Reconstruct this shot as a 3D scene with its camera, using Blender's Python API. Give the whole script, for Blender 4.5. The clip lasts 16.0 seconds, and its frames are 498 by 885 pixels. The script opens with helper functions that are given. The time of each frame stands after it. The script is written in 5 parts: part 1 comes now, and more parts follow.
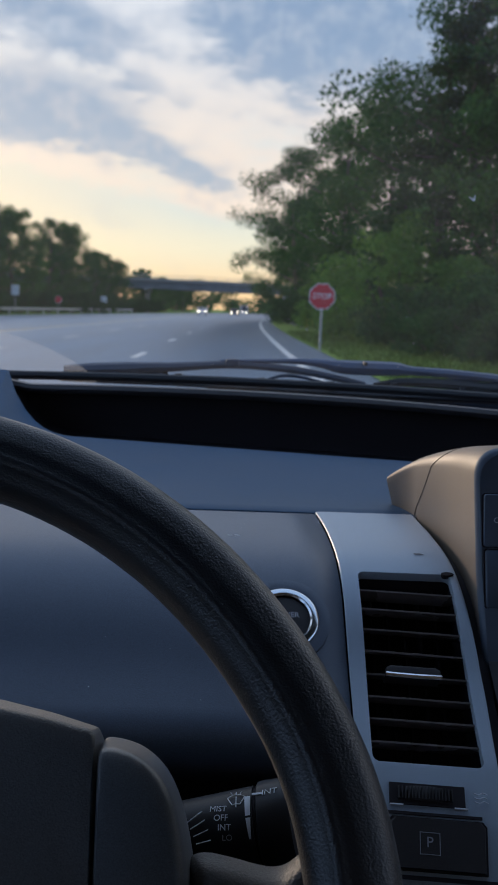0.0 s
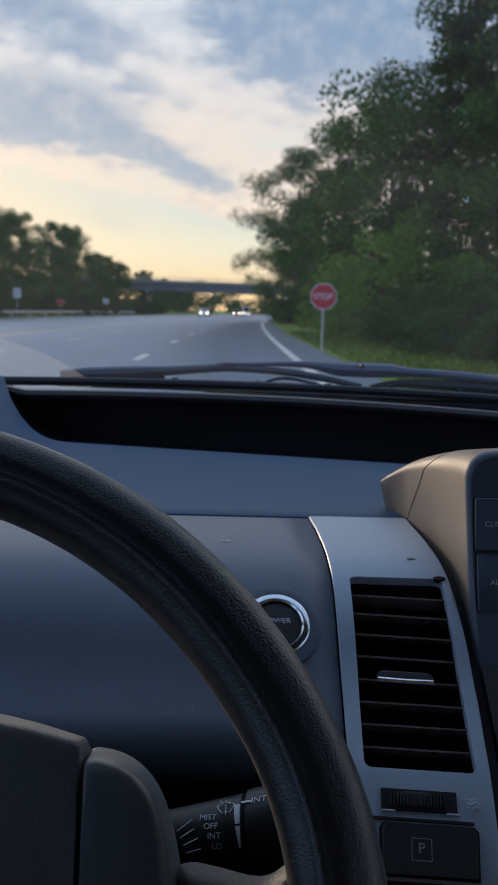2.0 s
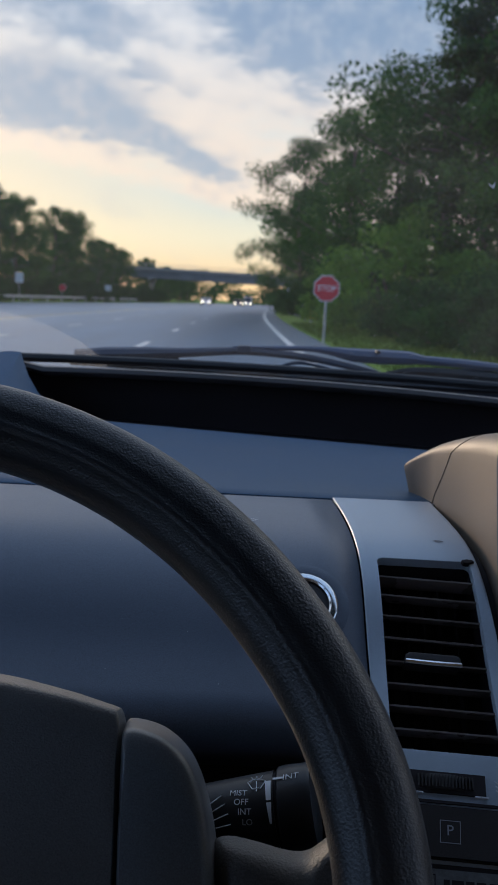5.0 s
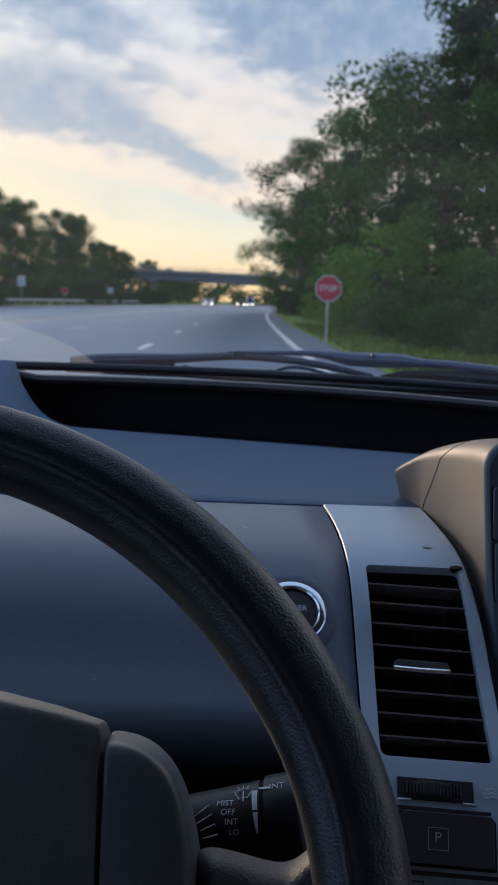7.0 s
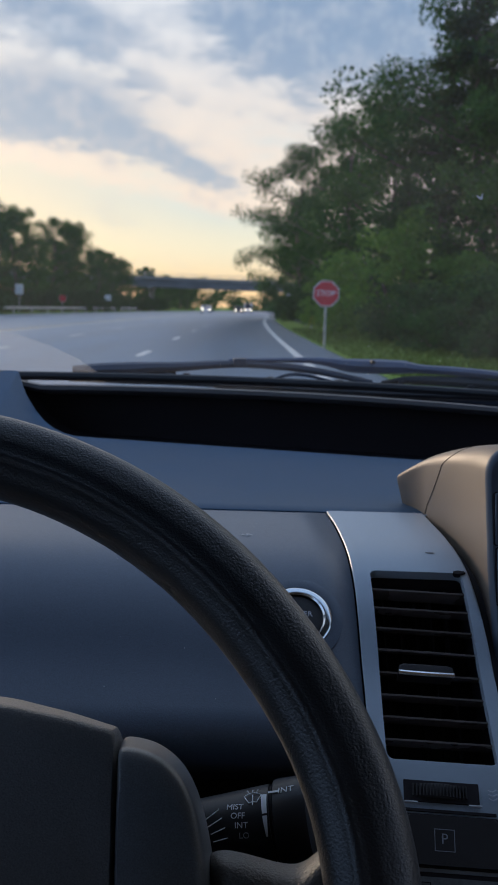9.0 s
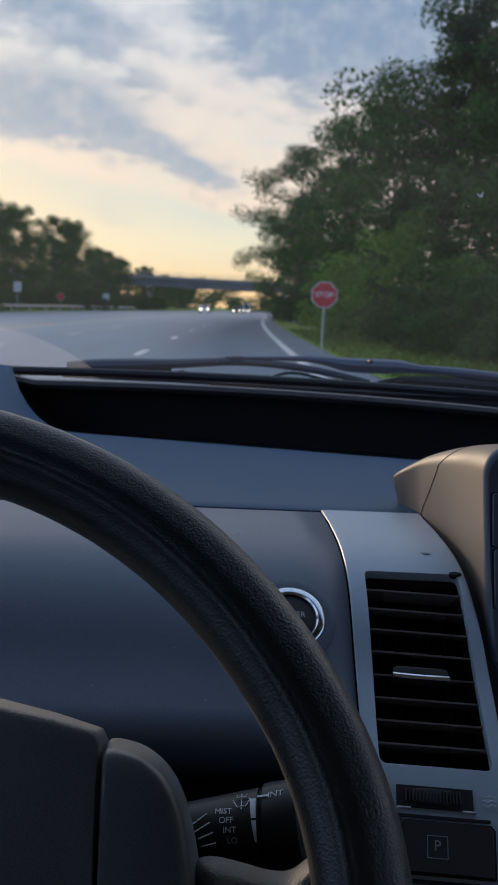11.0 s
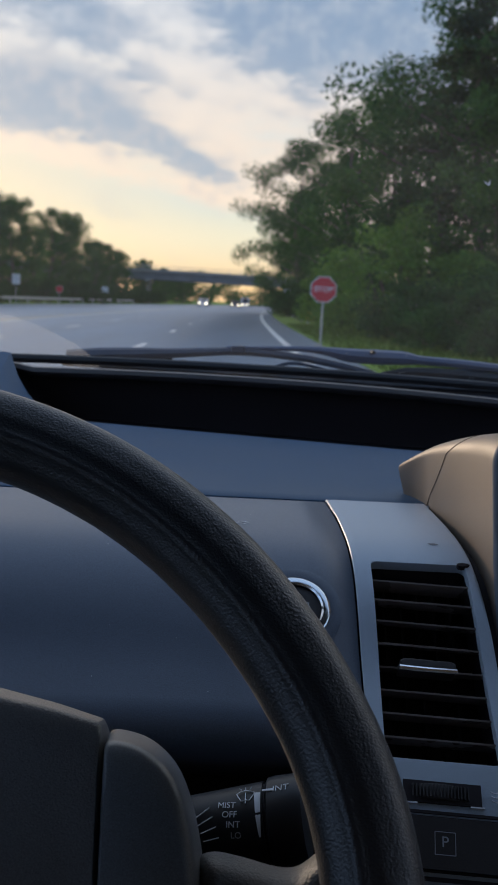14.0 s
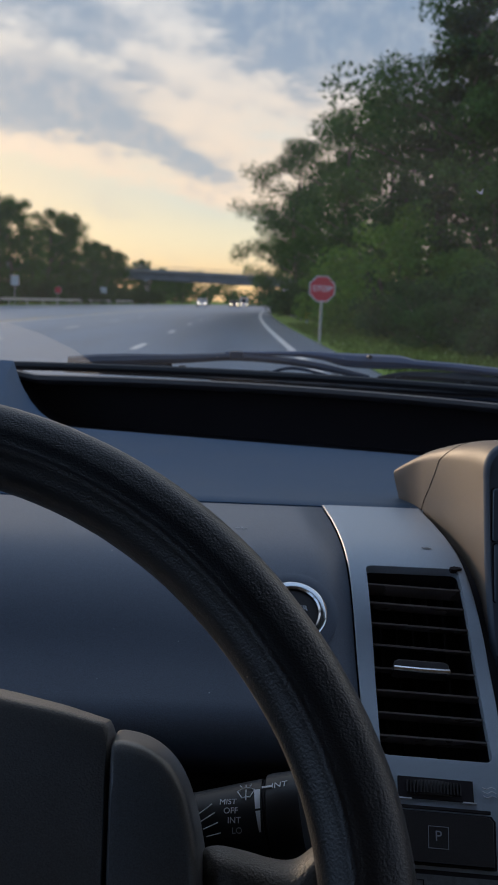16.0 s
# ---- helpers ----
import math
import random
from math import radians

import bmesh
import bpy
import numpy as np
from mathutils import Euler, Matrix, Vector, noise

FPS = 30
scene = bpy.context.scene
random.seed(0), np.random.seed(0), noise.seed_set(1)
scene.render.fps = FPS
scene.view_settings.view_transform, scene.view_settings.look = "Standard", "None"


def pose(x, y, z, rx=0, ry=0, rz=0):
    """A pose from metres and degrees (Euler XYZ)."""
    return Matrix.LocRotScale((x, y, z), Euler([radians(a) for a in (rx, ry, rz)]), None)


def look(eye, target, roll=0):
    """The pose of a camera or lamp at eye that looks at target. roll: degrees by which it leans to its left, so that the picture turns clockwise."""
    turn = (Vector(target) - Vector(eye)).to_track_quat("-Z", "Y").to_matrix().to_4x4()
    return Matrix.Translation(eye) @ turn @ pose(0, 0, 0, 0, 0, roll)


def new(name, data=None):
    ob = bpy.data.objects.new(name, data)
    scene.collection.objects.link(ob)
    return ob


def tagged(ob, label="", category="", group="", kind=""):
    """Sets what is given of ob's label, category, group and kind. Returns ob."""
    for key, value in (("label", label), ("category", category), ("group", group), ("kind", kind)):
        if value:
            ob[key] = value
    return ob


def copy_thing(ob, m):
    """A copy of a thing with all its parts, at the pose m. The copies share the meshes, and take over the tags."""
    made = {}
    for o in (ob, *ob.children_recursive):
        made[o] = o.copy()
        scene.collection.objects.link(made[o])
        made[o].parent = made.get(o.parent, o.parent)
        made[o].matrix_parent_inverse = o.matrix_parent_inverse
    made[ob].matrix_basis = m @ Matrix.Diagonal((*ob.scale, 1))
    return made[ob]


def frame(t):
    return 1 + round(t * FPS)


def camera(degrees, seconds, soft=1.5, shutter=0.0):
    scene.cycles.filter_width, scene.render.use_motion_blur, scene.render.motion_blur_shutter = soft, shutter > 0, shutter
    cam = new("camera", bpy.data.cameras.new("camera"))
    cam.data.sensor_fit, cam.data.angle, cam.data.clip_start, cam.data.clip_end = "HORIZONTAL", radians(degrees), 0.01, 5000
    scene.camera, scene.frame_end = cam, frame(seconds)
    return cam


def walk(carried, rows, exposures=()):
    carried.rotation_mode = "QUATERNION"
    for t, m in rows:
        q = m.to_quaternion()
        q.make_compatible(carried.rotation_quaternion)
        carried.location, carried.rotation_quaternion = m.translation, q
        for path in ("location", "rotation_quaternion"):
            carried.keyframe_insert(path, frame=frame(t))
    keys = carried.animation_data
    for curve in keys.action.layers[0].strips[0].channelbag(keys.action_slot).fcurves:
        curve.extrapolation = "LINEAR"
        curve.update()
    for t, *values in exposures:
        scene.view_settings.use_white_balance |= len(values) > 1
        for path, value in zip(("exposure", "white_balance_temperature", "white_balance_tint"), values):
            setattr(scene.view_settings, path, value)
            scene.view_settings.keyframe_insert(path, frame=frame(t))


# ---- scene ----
cam = camera(27.5, 16.0, soft=1.1)
cam.data.dof.use_dof = True
cam.data.dof.focus_distance = 0.42
cam.data.dof.aperture_fstop = 46.0
PATH = [
    (0, pose(0.0011, -0.0039, 1.1305, 83.211, 0.168, -0.851)),
    (0.5, pose(0.0055, -0.0046, 1.1324, 83.294, 0.872, -0.813)),
    (1, pose(0.0021, -0.0054, 1.1321, 83.243, 0.627, -0.757)),
    (1.5, pose(0.0028, -0.0049, 1.1322, 83.234, 0.459, -0.750)),
    (2, pose(0.0080, -0.0032, 1.1331, 83.253, 0.747, -0.737)),
    (2.5, pose(0.0040, -0.0021, 1.1317, 83.141, 0.592, -0.740)),
    (3, pose(0.0056, -0.0011, 1.1315, 83.165, 0.559, -0.737)),
    (3.5, pose(-0.0008, 0.0001, 1.1294, 82.966, 0.433, -0.693)),
    (4, pose(-0.0086, 0.0030, 1.1251, 82.814, -0.722, -0.648)),
    (6.5, pose(-0.0068, 0.0001, 1.1262, 82.689, -0.395, -0.590)),
    (7, pose(0.0000, -0.0000, 1.1300, 82.758, -0.000, -0.509)),
    (7.5, pose(-0.0001, -0.0050, 1.1311, 83.010, -0.253, -0.405)),
    (8, pose(-0.0083, -0.0020, 1.1264, 82.942, -0.318, -0.516)),
    (8.5, pose(0.0055, -0.0037, 1.1339, 83.144, 0.676, -0.573)),
    (9, pose(-0.0028, -0.0070, 1.1324, 83.078, 0.550, -0.624)),
    (11.5, pose(0.0003, 0.0037, 1.1291, 83.125, -0.177, -0.732)),
    (12, pose(0.0020, 0.0016, 1.1305, 83.364, -0.090, -0.738)),
    (12.5, pose(-0.0009, 0.0035, 1.1294, 83.113, -0.011, -0.731)),
    (13, pose(0.0007, 0.0048, 1.1295, 83.117, 0.149, -0.786)),
    (13.5, pose(-0.0033, 0.0055, 1.1280, 82.986, 0.032, -0.717)),
    (14, pose(-0.0047, 0.0137, 1.1238, 82.787, -0.604, -0.804)),
    (14.5, pose(-0.0027, 0.0025, 1.1295, 82.546, -0.151, -0.837)),
    (15, pose(-0.0015, 0.0003, 1.1290, 82.716, -0.185, -0.807)),
    (15.5, pose(0.0027, -0.0025, 1.1324, 82.777, 0.085, -0.725)),
    (16, pose(-0.0043, -0.0028, 1.1308, 82.767, -0.221, -0.868)),
]
# the car leans a little and its nose dips: this sets the cabin and the camera in it against the level world
LEVEL = Matrix.Translation((0, 0, 1.13)) @ Matrix.Rotation(radians(-2.2), 4, "Y") @ Matrix.Rotation(radians(-0.62), 4, "X") @ Matrix.Translation((0, 0, -1.13))
walk(cam, [(t, LEVEL @ m) for t, m in PATH], [(0.0, 0.12, 6000, 10), (3.0, 0.06, 6120, 10), (7.0, 0.15, 6000, 10), (9.0, 0.11, 6080, 10), (12.5, 0.02, 6300, 10), (13.5, 0.06, 6280, 10), (14.2, 0.14, 6200, 10), (15.0, 0.22, 6000, 10), (15.5, 0.16, 6650, 10), (16.0, 0.02, 6500, 10)])

# ---------------------------------------------------------------- light
world = bpy.data.worlds.new("evening_sky")
world.use_nodes = True
scene.world = world
WN, WL = world.node_tree.nodes, world.node_tree.links
WN.clear()


def wmath(op, a, b=None, c=None, clamp=False):
    n = WN.new("ShaderNodeMath")
    n.operation, n.use_clamp = op, clamp
    for i, v in enumerate((a, b, c)):
        if v is None:
            continue
        if isinstance(v, (int, float)):
            n.inputs[i].default_value = v
        else:
            WL.new(v, n.inputs[i])
    return n.outputs[0]


def wsmooth(v, lo, hi):
    n = WN.new("ShaderNodeMapRange")
    n.interpolation_type = "SMOOTHERSTEP"
    WL.new(v, n.inputs[0])
    n.inputs[1].default_value, n.inputs[2].default_value = lo, hi
    return n.outputs[0]


def wmix(f, a, b, mode="MIX"):
    n = WN.new("ShaderNodeMix")
    n.data_type, n.blend_type = "RGBA", mode
    if isinstance(f, (int, float)):
        n.inputs[0].default_value = f
    else:
        WL.new(f, n.inputs[0])
    for i, v in ((6, a), (7, b)):
        if isinstance(v, tuple):
            n.inputs[i].default_value = (*v, 1)
        else:
            WL.new(v, n.inputs[i])
    return n.outputs[2]


def wnoise(vec, scale, detail, rough=0.55):
    n = WN.new("ShaderNodeTexNoise")
    n.inputs["Scale"].default_value, n.inputs["Detail"].default_value = scale, detail
    n.inputs["Roughness"].default_value = rough
    WL.new(vec, n.inputs["Vector"])
    return n.outputs["Fac"]


SUN_AZ, SUN_EL = -30.0, 9.0   # degrees right of the road's way, degrees up
sky = WN.new("ShaderNodeTexSky")
sky.sky_type, sky.sun_disc = "NISHITA", False
sky.sun_elevation, sky.sun_rotation = radians(SUN_EL), radians(SUN_AZ)
tc = WN.new("ShaderNodeTexCoord")
sep = WN.new("ShaderNodeSeparateXYZ")
WL.new(tc.outputs["Generated"], sep.inputs[0])
azim = wmath("ARCTAN2", sep.outputs[0], sep.outputs[1])
elev = wmath("ARCSINE", sep.outputs[2])
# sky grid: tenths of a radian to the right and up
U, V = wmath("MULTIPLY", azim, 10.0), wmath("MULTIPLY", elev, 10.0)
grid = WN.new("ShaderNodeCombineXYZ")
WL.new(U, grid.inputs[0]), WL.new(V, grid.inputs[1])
lean_grid = WN.new("ShaderNodeMapping")
lean_grid.inputs["Rotation"].default_value[2] = radians(20)
lean_grid.inputs["Scale"].default_value = (0.55, 1.25, 1.0)
WL.new(grid.outputs[0], lean_grid.inputs["Vector"])
soft_noise = wnoise(lean_grid.outputs[0], 1.1, 5.0, 0.6)
fine_noise = wnoise(lean_grid.outputs[0], 2.4, 8.0, 0.60)
puff_noise = wnoise(grid.outputs[0], 3.4, 7.0, 0.62)
wob = wmath("SUBTRACT", soft_noise, 0.5)
wob2 = wmath("SUBTRACT", fine_noise, 0.5)
Uw = wmath("ADD", U, wmath("MULTIPLY", wob, 0.9))
Vw = wmath("ADD", V, wmath("ADD", wmath("MULTIPLY", wob2, 0.5), wmath("MULTIPLY", wob, 0.35)))


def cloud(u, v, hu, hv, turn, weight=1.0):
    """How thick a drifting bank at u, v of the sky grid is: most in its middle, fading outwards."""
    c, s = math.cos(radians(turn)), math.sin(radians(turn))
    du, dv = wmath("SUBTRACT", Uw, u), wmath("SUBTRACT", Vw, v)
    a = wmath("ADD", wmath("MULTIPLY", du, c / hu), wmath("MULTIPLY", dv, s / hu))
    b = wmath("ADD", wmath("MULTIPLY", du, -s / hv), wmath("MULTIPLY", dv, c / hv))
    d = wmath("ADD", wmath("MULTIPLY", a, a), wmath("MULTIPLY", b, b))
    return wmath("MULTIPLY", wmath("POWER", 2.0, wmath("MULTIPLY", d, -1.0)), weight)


# clear evening sky: yellow at the horizon, pale above, blue overhead
clear = wmix(wsmooth(V, 0.0, 0.70), (0.98, 0.66, 0.34), (0.84, 0.80, 0.62))
clear = wmix(wsmooth(V, 0.45, 1.15), clear, (0.60, 0.72, 0.74))
clear = wmix(wsmooth(V, 1.4, 3.0), clear, (0.52, 0.66, 0.82))
clear = wmix(wsmooth(V, 3.4, 12.0), clear, (0.32, 0.50, 0.80))
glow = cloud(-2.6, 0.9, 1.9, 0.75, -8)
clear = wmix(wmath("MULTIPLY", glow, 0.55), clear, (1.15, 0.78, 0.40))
away = wsmooth(wmath("ABSOLUTE", azim), 0.7, 2.2)
clear = wmix(wmath("MULTIPLY", away, 0.85), clear, (0.30, 0.47, 0.82))
# high cream-coloured veil that begins above the clear band
edge = wmath("ADD", V, wmath("ADD", wmath("MULTIPLY", U, 0.17), wmath("MULTIPLY", wob2, 0.5)))
veil = wmath("MULTIPLY", wsmooth(edge, 0.80, 1.00), wsmooth(wmath("ADD", soft_noise, wmath("MULTIPLY", fine_noise, 0.5)), 0.25, 0.85))
cream = wmix(wsmooth(V, 0.8, 3.2), (1.02, 0.78, 0.60), (0.82, 0.79, 0.77))
cream = wmix(wsmooth(V, 3.4, 12.0), cream, (0.42, 0.55, 0.78))
cream = wmix(wmath("MULTIPLY", away, 0.9), cream, (0.33, 0.46, 0.72))
base = wmix(wmath("MULTIPLY", veil, 0.85), clear, cream)
grey = wmix(wsmooth(V, 0.9, 3.0), (0.35, 0.42, 0.52), (0.21, 0.31, 0.46))
grey = wmix(wsmooth(V, 3.4, 12.0), grey, (0.17, 0.26, 0.41))
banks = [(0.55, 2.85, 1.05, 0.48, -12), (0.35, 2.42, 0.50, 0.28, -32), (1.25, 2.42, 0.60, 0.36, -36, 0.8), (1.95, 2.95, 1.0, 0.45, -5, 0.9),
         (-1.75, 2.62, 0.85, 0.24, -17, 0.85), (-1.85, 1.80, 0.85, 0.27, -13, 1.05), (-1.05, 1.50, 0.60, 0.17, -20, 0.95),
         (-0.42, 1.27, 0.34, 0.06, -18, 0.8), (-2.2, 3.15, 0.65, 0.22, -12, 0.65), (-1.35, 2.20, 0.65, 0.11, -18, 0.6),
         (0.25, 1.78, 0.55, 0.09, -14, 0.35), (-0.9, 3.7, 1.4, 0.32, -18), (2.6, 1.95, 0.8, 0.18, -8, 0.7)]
total = None
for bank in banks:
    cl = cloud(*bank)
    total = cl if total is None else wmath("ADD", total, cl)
# the same kind of banks all over the rest of the sky
total = wmath("ADD", total, wmath("MULTIPLY", wmath("MULTIPLY", wsmooth(soft_noise, 0.44, 0.66), 0.9), wsmooth(V, 3.2, 4.4)))
ragged = wmath("ADD", wmath("MULTIPLY", wob2, 2.0), wmath("MULTIPLY", wmath("SUBTRACT", puff_noise, 0.5), 0.9))
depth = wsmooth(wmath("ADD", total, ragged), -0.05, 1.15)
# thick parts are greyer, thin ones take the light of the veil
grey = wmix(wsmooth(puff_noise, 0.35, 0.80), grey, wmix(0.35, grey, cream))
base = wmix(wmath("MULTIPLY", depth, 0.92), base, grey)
thin = WN.new("ShaderNodeVectorMath")
thin.operation = "SCALE"
WL.new(sky.outputs[0], thin.inputs[0])
thin.inputs["Scale"].default_value = 0.012
base = wmix(1.0, base, thin.outputs[0], "ADD")
bg = WN.new("ShaderNodeBackground")
WL.new(base, bg.inputs["Color"])
bg.inputs["Strength"].default_value = 0.93
wout = WN.new("ShaderNodeOutputWorld")
WL.new(bg.outputs[0], wout.inputs["Surface"])

sun = new("sun", bpy.data.lights.new("sun", "SUN"))
sun.data.energy, sun.data.angle, sun.data.color = 2.1, radians(12), (1.0, 0.74, 0.50)
sun_way = Vector((math.sin(radians(SUN_AZ)) * math.cos(radians(SUN_EL)), math.cos(radians(SUN_AZ)) * math.cos(radians(SUN_EL)), math.sin(radians(SUN_EL))))
sun.matrix_world = look(sun_way * 60, (0, 0, 0))

# ---------------------------------------------------------------- materials


def mat(name, colour, rough=0.6, metal=0.0, vary=0.12, scale=30.0, grain=400.0, bump=0.0, bump_scale=None, spec=0.5, rand=0.0, coat=0.0, stretch=None, speck=0.0):
    """A surface with stains at a large scale, grain at a small one, and fine relief. scale, grain: repeats a metre."""
    m = bpy.data.materials.new(name)
    m.use_nodes = True
    N, L = m.node_tree.nodes, m.node_tree.links
    p = N["Principled BSDF"]
    p.inputs["Metallic"].default_value = metal
    p.inputs["Specular IOR Level"].default_value = spec
    p.inputs["Coat Weight"].default_value = coat
    co = N.new("ShaderNodeTexCoord").outputs["Object"]
    if stretch:
        mp = N.new("ShaderNodeMapping")
        mp.inputs["Scale"].default_value = stretch
        L.new(co, mp.inputs["Vector"])
        co = mp.outputs[0]

    def noise_at(s, d):
        n = N.new("ShaderNodeTexNoise")
        n.inputs["Scale"].default_value, n.inputs["Detail"].default_value = s, d
        L.new(co, n.inputs["Vector"])
        return n.outputs["Fac"]

    def mth(op, a, b):
        n = N.new("ShaderNodeMath")
        n.operation = op
        for i, v in enumerate((a, b)):
            if isinstance(v, (int, float)):
                n.inputs[i].default_value = v
            else:
                L.new(v, n.inputs[i])
        return n.outputs[0]

    big, small = noise_at(scale, 3.0), noise_at(grain, 2.0)
    amount = mth("ADD", mth("MULTIPLY", mth("SUBTRACT", big, 0.5), 2 * vary), mth("MULTIPLY", mth("SUBTRACT", small, 0.5), vary))
    if speck:
        amount = mth("ADD", amount, mth("MULTIPLY", mth("SUBTRACT", noise_at(2300.0, 1.0), 0.5), 2 * speck))
    if rand:
        info = N.new("ShaderNodeObjectInfo")
        amount = mth("ADD", amount, mth("MULTIPLY", mth("SUBTRACT", info.outputs["Random"], 0.5), rand))
    gain = mth("ADD", amount, 1.0)
    sc = N.new("ShaderNodeVectorMath")
    sc.operation = "SCALE"
    sc.inputs[0].default_value = colour
    L.new(gain, sc.inputs["Scale"])
    L.new(sc.outputs[0], p.inputs["Base Color"])
    L.new(mth("ADD", mth("MULTIPLY", mth("SUBTRACT", big, 0.5), 0.18), rough), p.inputs["Roughness"])
    if bump:
        b = N.new("ShaderNodeBump")
        b.inputs["Strength"].default_value, b.inputs["Distance"].default_value = bump, 0.4 / (bump_scale or grain)
        L.new(noise_at(bump_scale or grain, 2.0), b.inputs["Height"])
        L.new(b.outputs[0], p.inputs["Normal"])
    return m


def leaf_mat(name, colour, other):
    m = bpy.data.materials.new(name)
    m.use_nodes = True
    N, L = m.node_tree.nodes, m.node_tree.links
    p = N["Principled BSDF"]
    g = N.new("ShaderNodeNewGeometry")
    ramp = N.new("ShaderNodeValToRGB")
    ramp.color_ramp.elements[0].color, ramp.color_ramp.elements[1].color = (*colour, 1), (*other, 1)
    L.new(g.outputs["Random Per Island"], ramp.inputs[0])
    n = N.new("ShaderNodeTexNoise")
    n.inputs["Scale"].default_value = 0.35
    L.new(N.new("ShaderNodeTexCoord").outputs["Object"], n.inputs["Vector"])
    mx = N.new("ShaderNodeMix")
    mx.data_type, mx.blend_type = "RGBA", "MULTIPLY"
    mx.inputs[0].default_value = 0.7
    L.new(ramp.outputs[0], mx.inputs[6])
    L.new(n.outputs["Fac"], mx.inputs[7])
    L.new(mx.outputs[2], p.inputs["Base Color"])
    p.inputs["Roughness"].default_value = 0.75
    p.inputs["Specular IOR Level"].default_value = 0.12
    tr = N.new("ShaderNodeBsdfTranslucent")
    L.new(mx.outputs[2], tr.inputs["Color"])
    add = N.new("ShaderNodeMixShader")
    add.inputs[0].default_value = 0.28
    L.new(p.outputs[0], add.inputs[1])
    L.new(tr.outputs[0], add.inputs[2])
    L.new(add.outputs[0], N["Material Output"].inputs["Surface"])
    return m


def lamp_mat(name, colour, strength):
    m = bpy.data.materials.new(name)
    m.use_nodes = True
    p = m.node_tree.nodes["Principled BSDF"]
    p.inputs["Emission Color"].default_value = (*colour, 1)
    p.inputs["Emission Strength"].default_value = strength
    return m


def glass_mat(name, tint, gloss, haze=0.0):
    """A clear thin pane: it lets light straight through and mirrors a little; haze lays a pale glare veil over it."""
    m = bpy.data.materials.new(name)
    m.use_nodes = True
    N, L = m.node_tree.nodes, m.node_tree.links
    N.remove(N["Principled BSDF"])
    t, g, mx = N.new("ShaderNodeBsdfTransparent"), N.new("ShaderNodeBsdfGlossy"), N.new("ShaderNodeMixShader")
    t.inputs["Color"].default_value = (*tint, 1)
    g.inputs["Roughness"].default_value = 0.02
    mx.inputs[0].default_value = gloss
    L.new(t.outputs[0], mx.inputs[1])
    L.new(g.outputs[0], mx.inputs[2])
    # glare that lifts the darks, put in as a thin uneven translucent layer
    veil_bsdf, veil_mix, n = N.new("ShaderNodeBsdfTranslucent"), N.new("ShaderNodeMixShader"), N.new("ShaderNodeTexNoise")
    veil_bsdf.inputs["Color"].default_value = (0.8, 0.8, 0.8, 1)
    n.inputs["Scale"].default_value, n.inputs["Detail"].default_value = 9.0, 5.0
    L.new(N.new("ShaderNodeTexCoord").outputs["Object"], n.inputs["Vector"])
    r = N.new("ShaderNodeMapRange")
    L.new(n.outputs["Fac"], r.inputs[0])
    r.inputs[1].default_value, r.inputs[2].default_value, r.inputs[3].default_value, r.inputs[4].default_value = 0.3, 0.7, 0.6 * haze, 1.4 * haze
    L.new(r.outputs[0], veil_mix.inputs[0])
    L.new(mx.outputs[0], veil_mix.inputs[1])
    L.new(veil_bsdf.outputs[0], veil_mix.inputs[2])
    L.new(veil_mix.outputs[0], N["Material Output"].inputs["Surface"])
    return m


def film_mat(name, colour, cover):
    """A pale film on glass: thin, uneven, mostly see-through, lit from behind."""
    m = bpy.data.materials.new(name)
    m.use_nodes = True
    N, L = m.node_tree.nodes, m.node_tree.links
    N.remove(N["Principled BSDF"])
    t, d, mx, n, r = (N.new("ShaderNode" + k) for k in ("BsdfTransparent", "BsdfTranslucent", "MixShader", "TexNoise", "MapRange"))
    d.inputs["Color"].default_value = (*colour, 1)
    n.inputs["Scale"].default_value, n.inputs["Detail"].default_value = 60.0, 5.0
    L.new(N.new("ShaderNodeTexCoord").outputs["Object"], n.inputs["Vector"])
    L.new(n.outputs["Fac"], r.inputs[0])
    r.inputs[1].default_value, r.inputs[2].default_value, r.inputs[3].default_value, r.inputs[4].default_value = 0.2, 0.8, cover * 0.7, cover * 1.3
    L.new(r.outputs[0], mx.inputs[0])
    L.new(t.outputs[0], mx.inputs[1])
    L.new(d.outputs[0], mx.inputs[2])
    L.new(mx.outputs[0], N["Material Output"].inputs["Surface"])
    return m


DASH = mat("dash_plastic_grey", (0.043, 0.097, 0.174), 0.55, spec=0.3, vary=0.14, scale=14, grain=900, bump=0.4, bump_scale=1600, speck=0.35)
DASH_LOW = mat("lower_dash_plastic", (0.150, 0.178, 0.230), 0.38, vary=0.14, scale=12, grain=900, bump=0.2, bump_scale=1600, speck=0.6)
SILVER = mat("silver_painted_plastic", (0.45, 0.53, 0.62), 0.42, metal=0.15, vary=0.06, scale=25, grain=1500, bump=0.06, bump_scale=1800, speck=0.2)
POD = mat("display_housing_plastic", (0.205, 0.170, 0.140), 0.55, vary=0.10, scale=18, grain=1000, bump=0.2, bump_scale=1500, speck=0.25)
POD_FACE = mat("display_face_plastic", (0.12, 0.155, 0.21), 0.38, vary=0.08, scale=18, grain=900, bump=0.1, bump_scale=1500)
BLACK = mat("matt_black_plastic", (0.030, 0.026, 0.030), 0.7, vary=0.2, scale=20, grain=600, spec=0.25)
DARK = mat("dark_moulded_plastic", (0.042, 0.039, 0.041), 0.58, vary=0.15, scale=20, grain=800, bump=0.2, bump_scale=1400, speck=0.6)
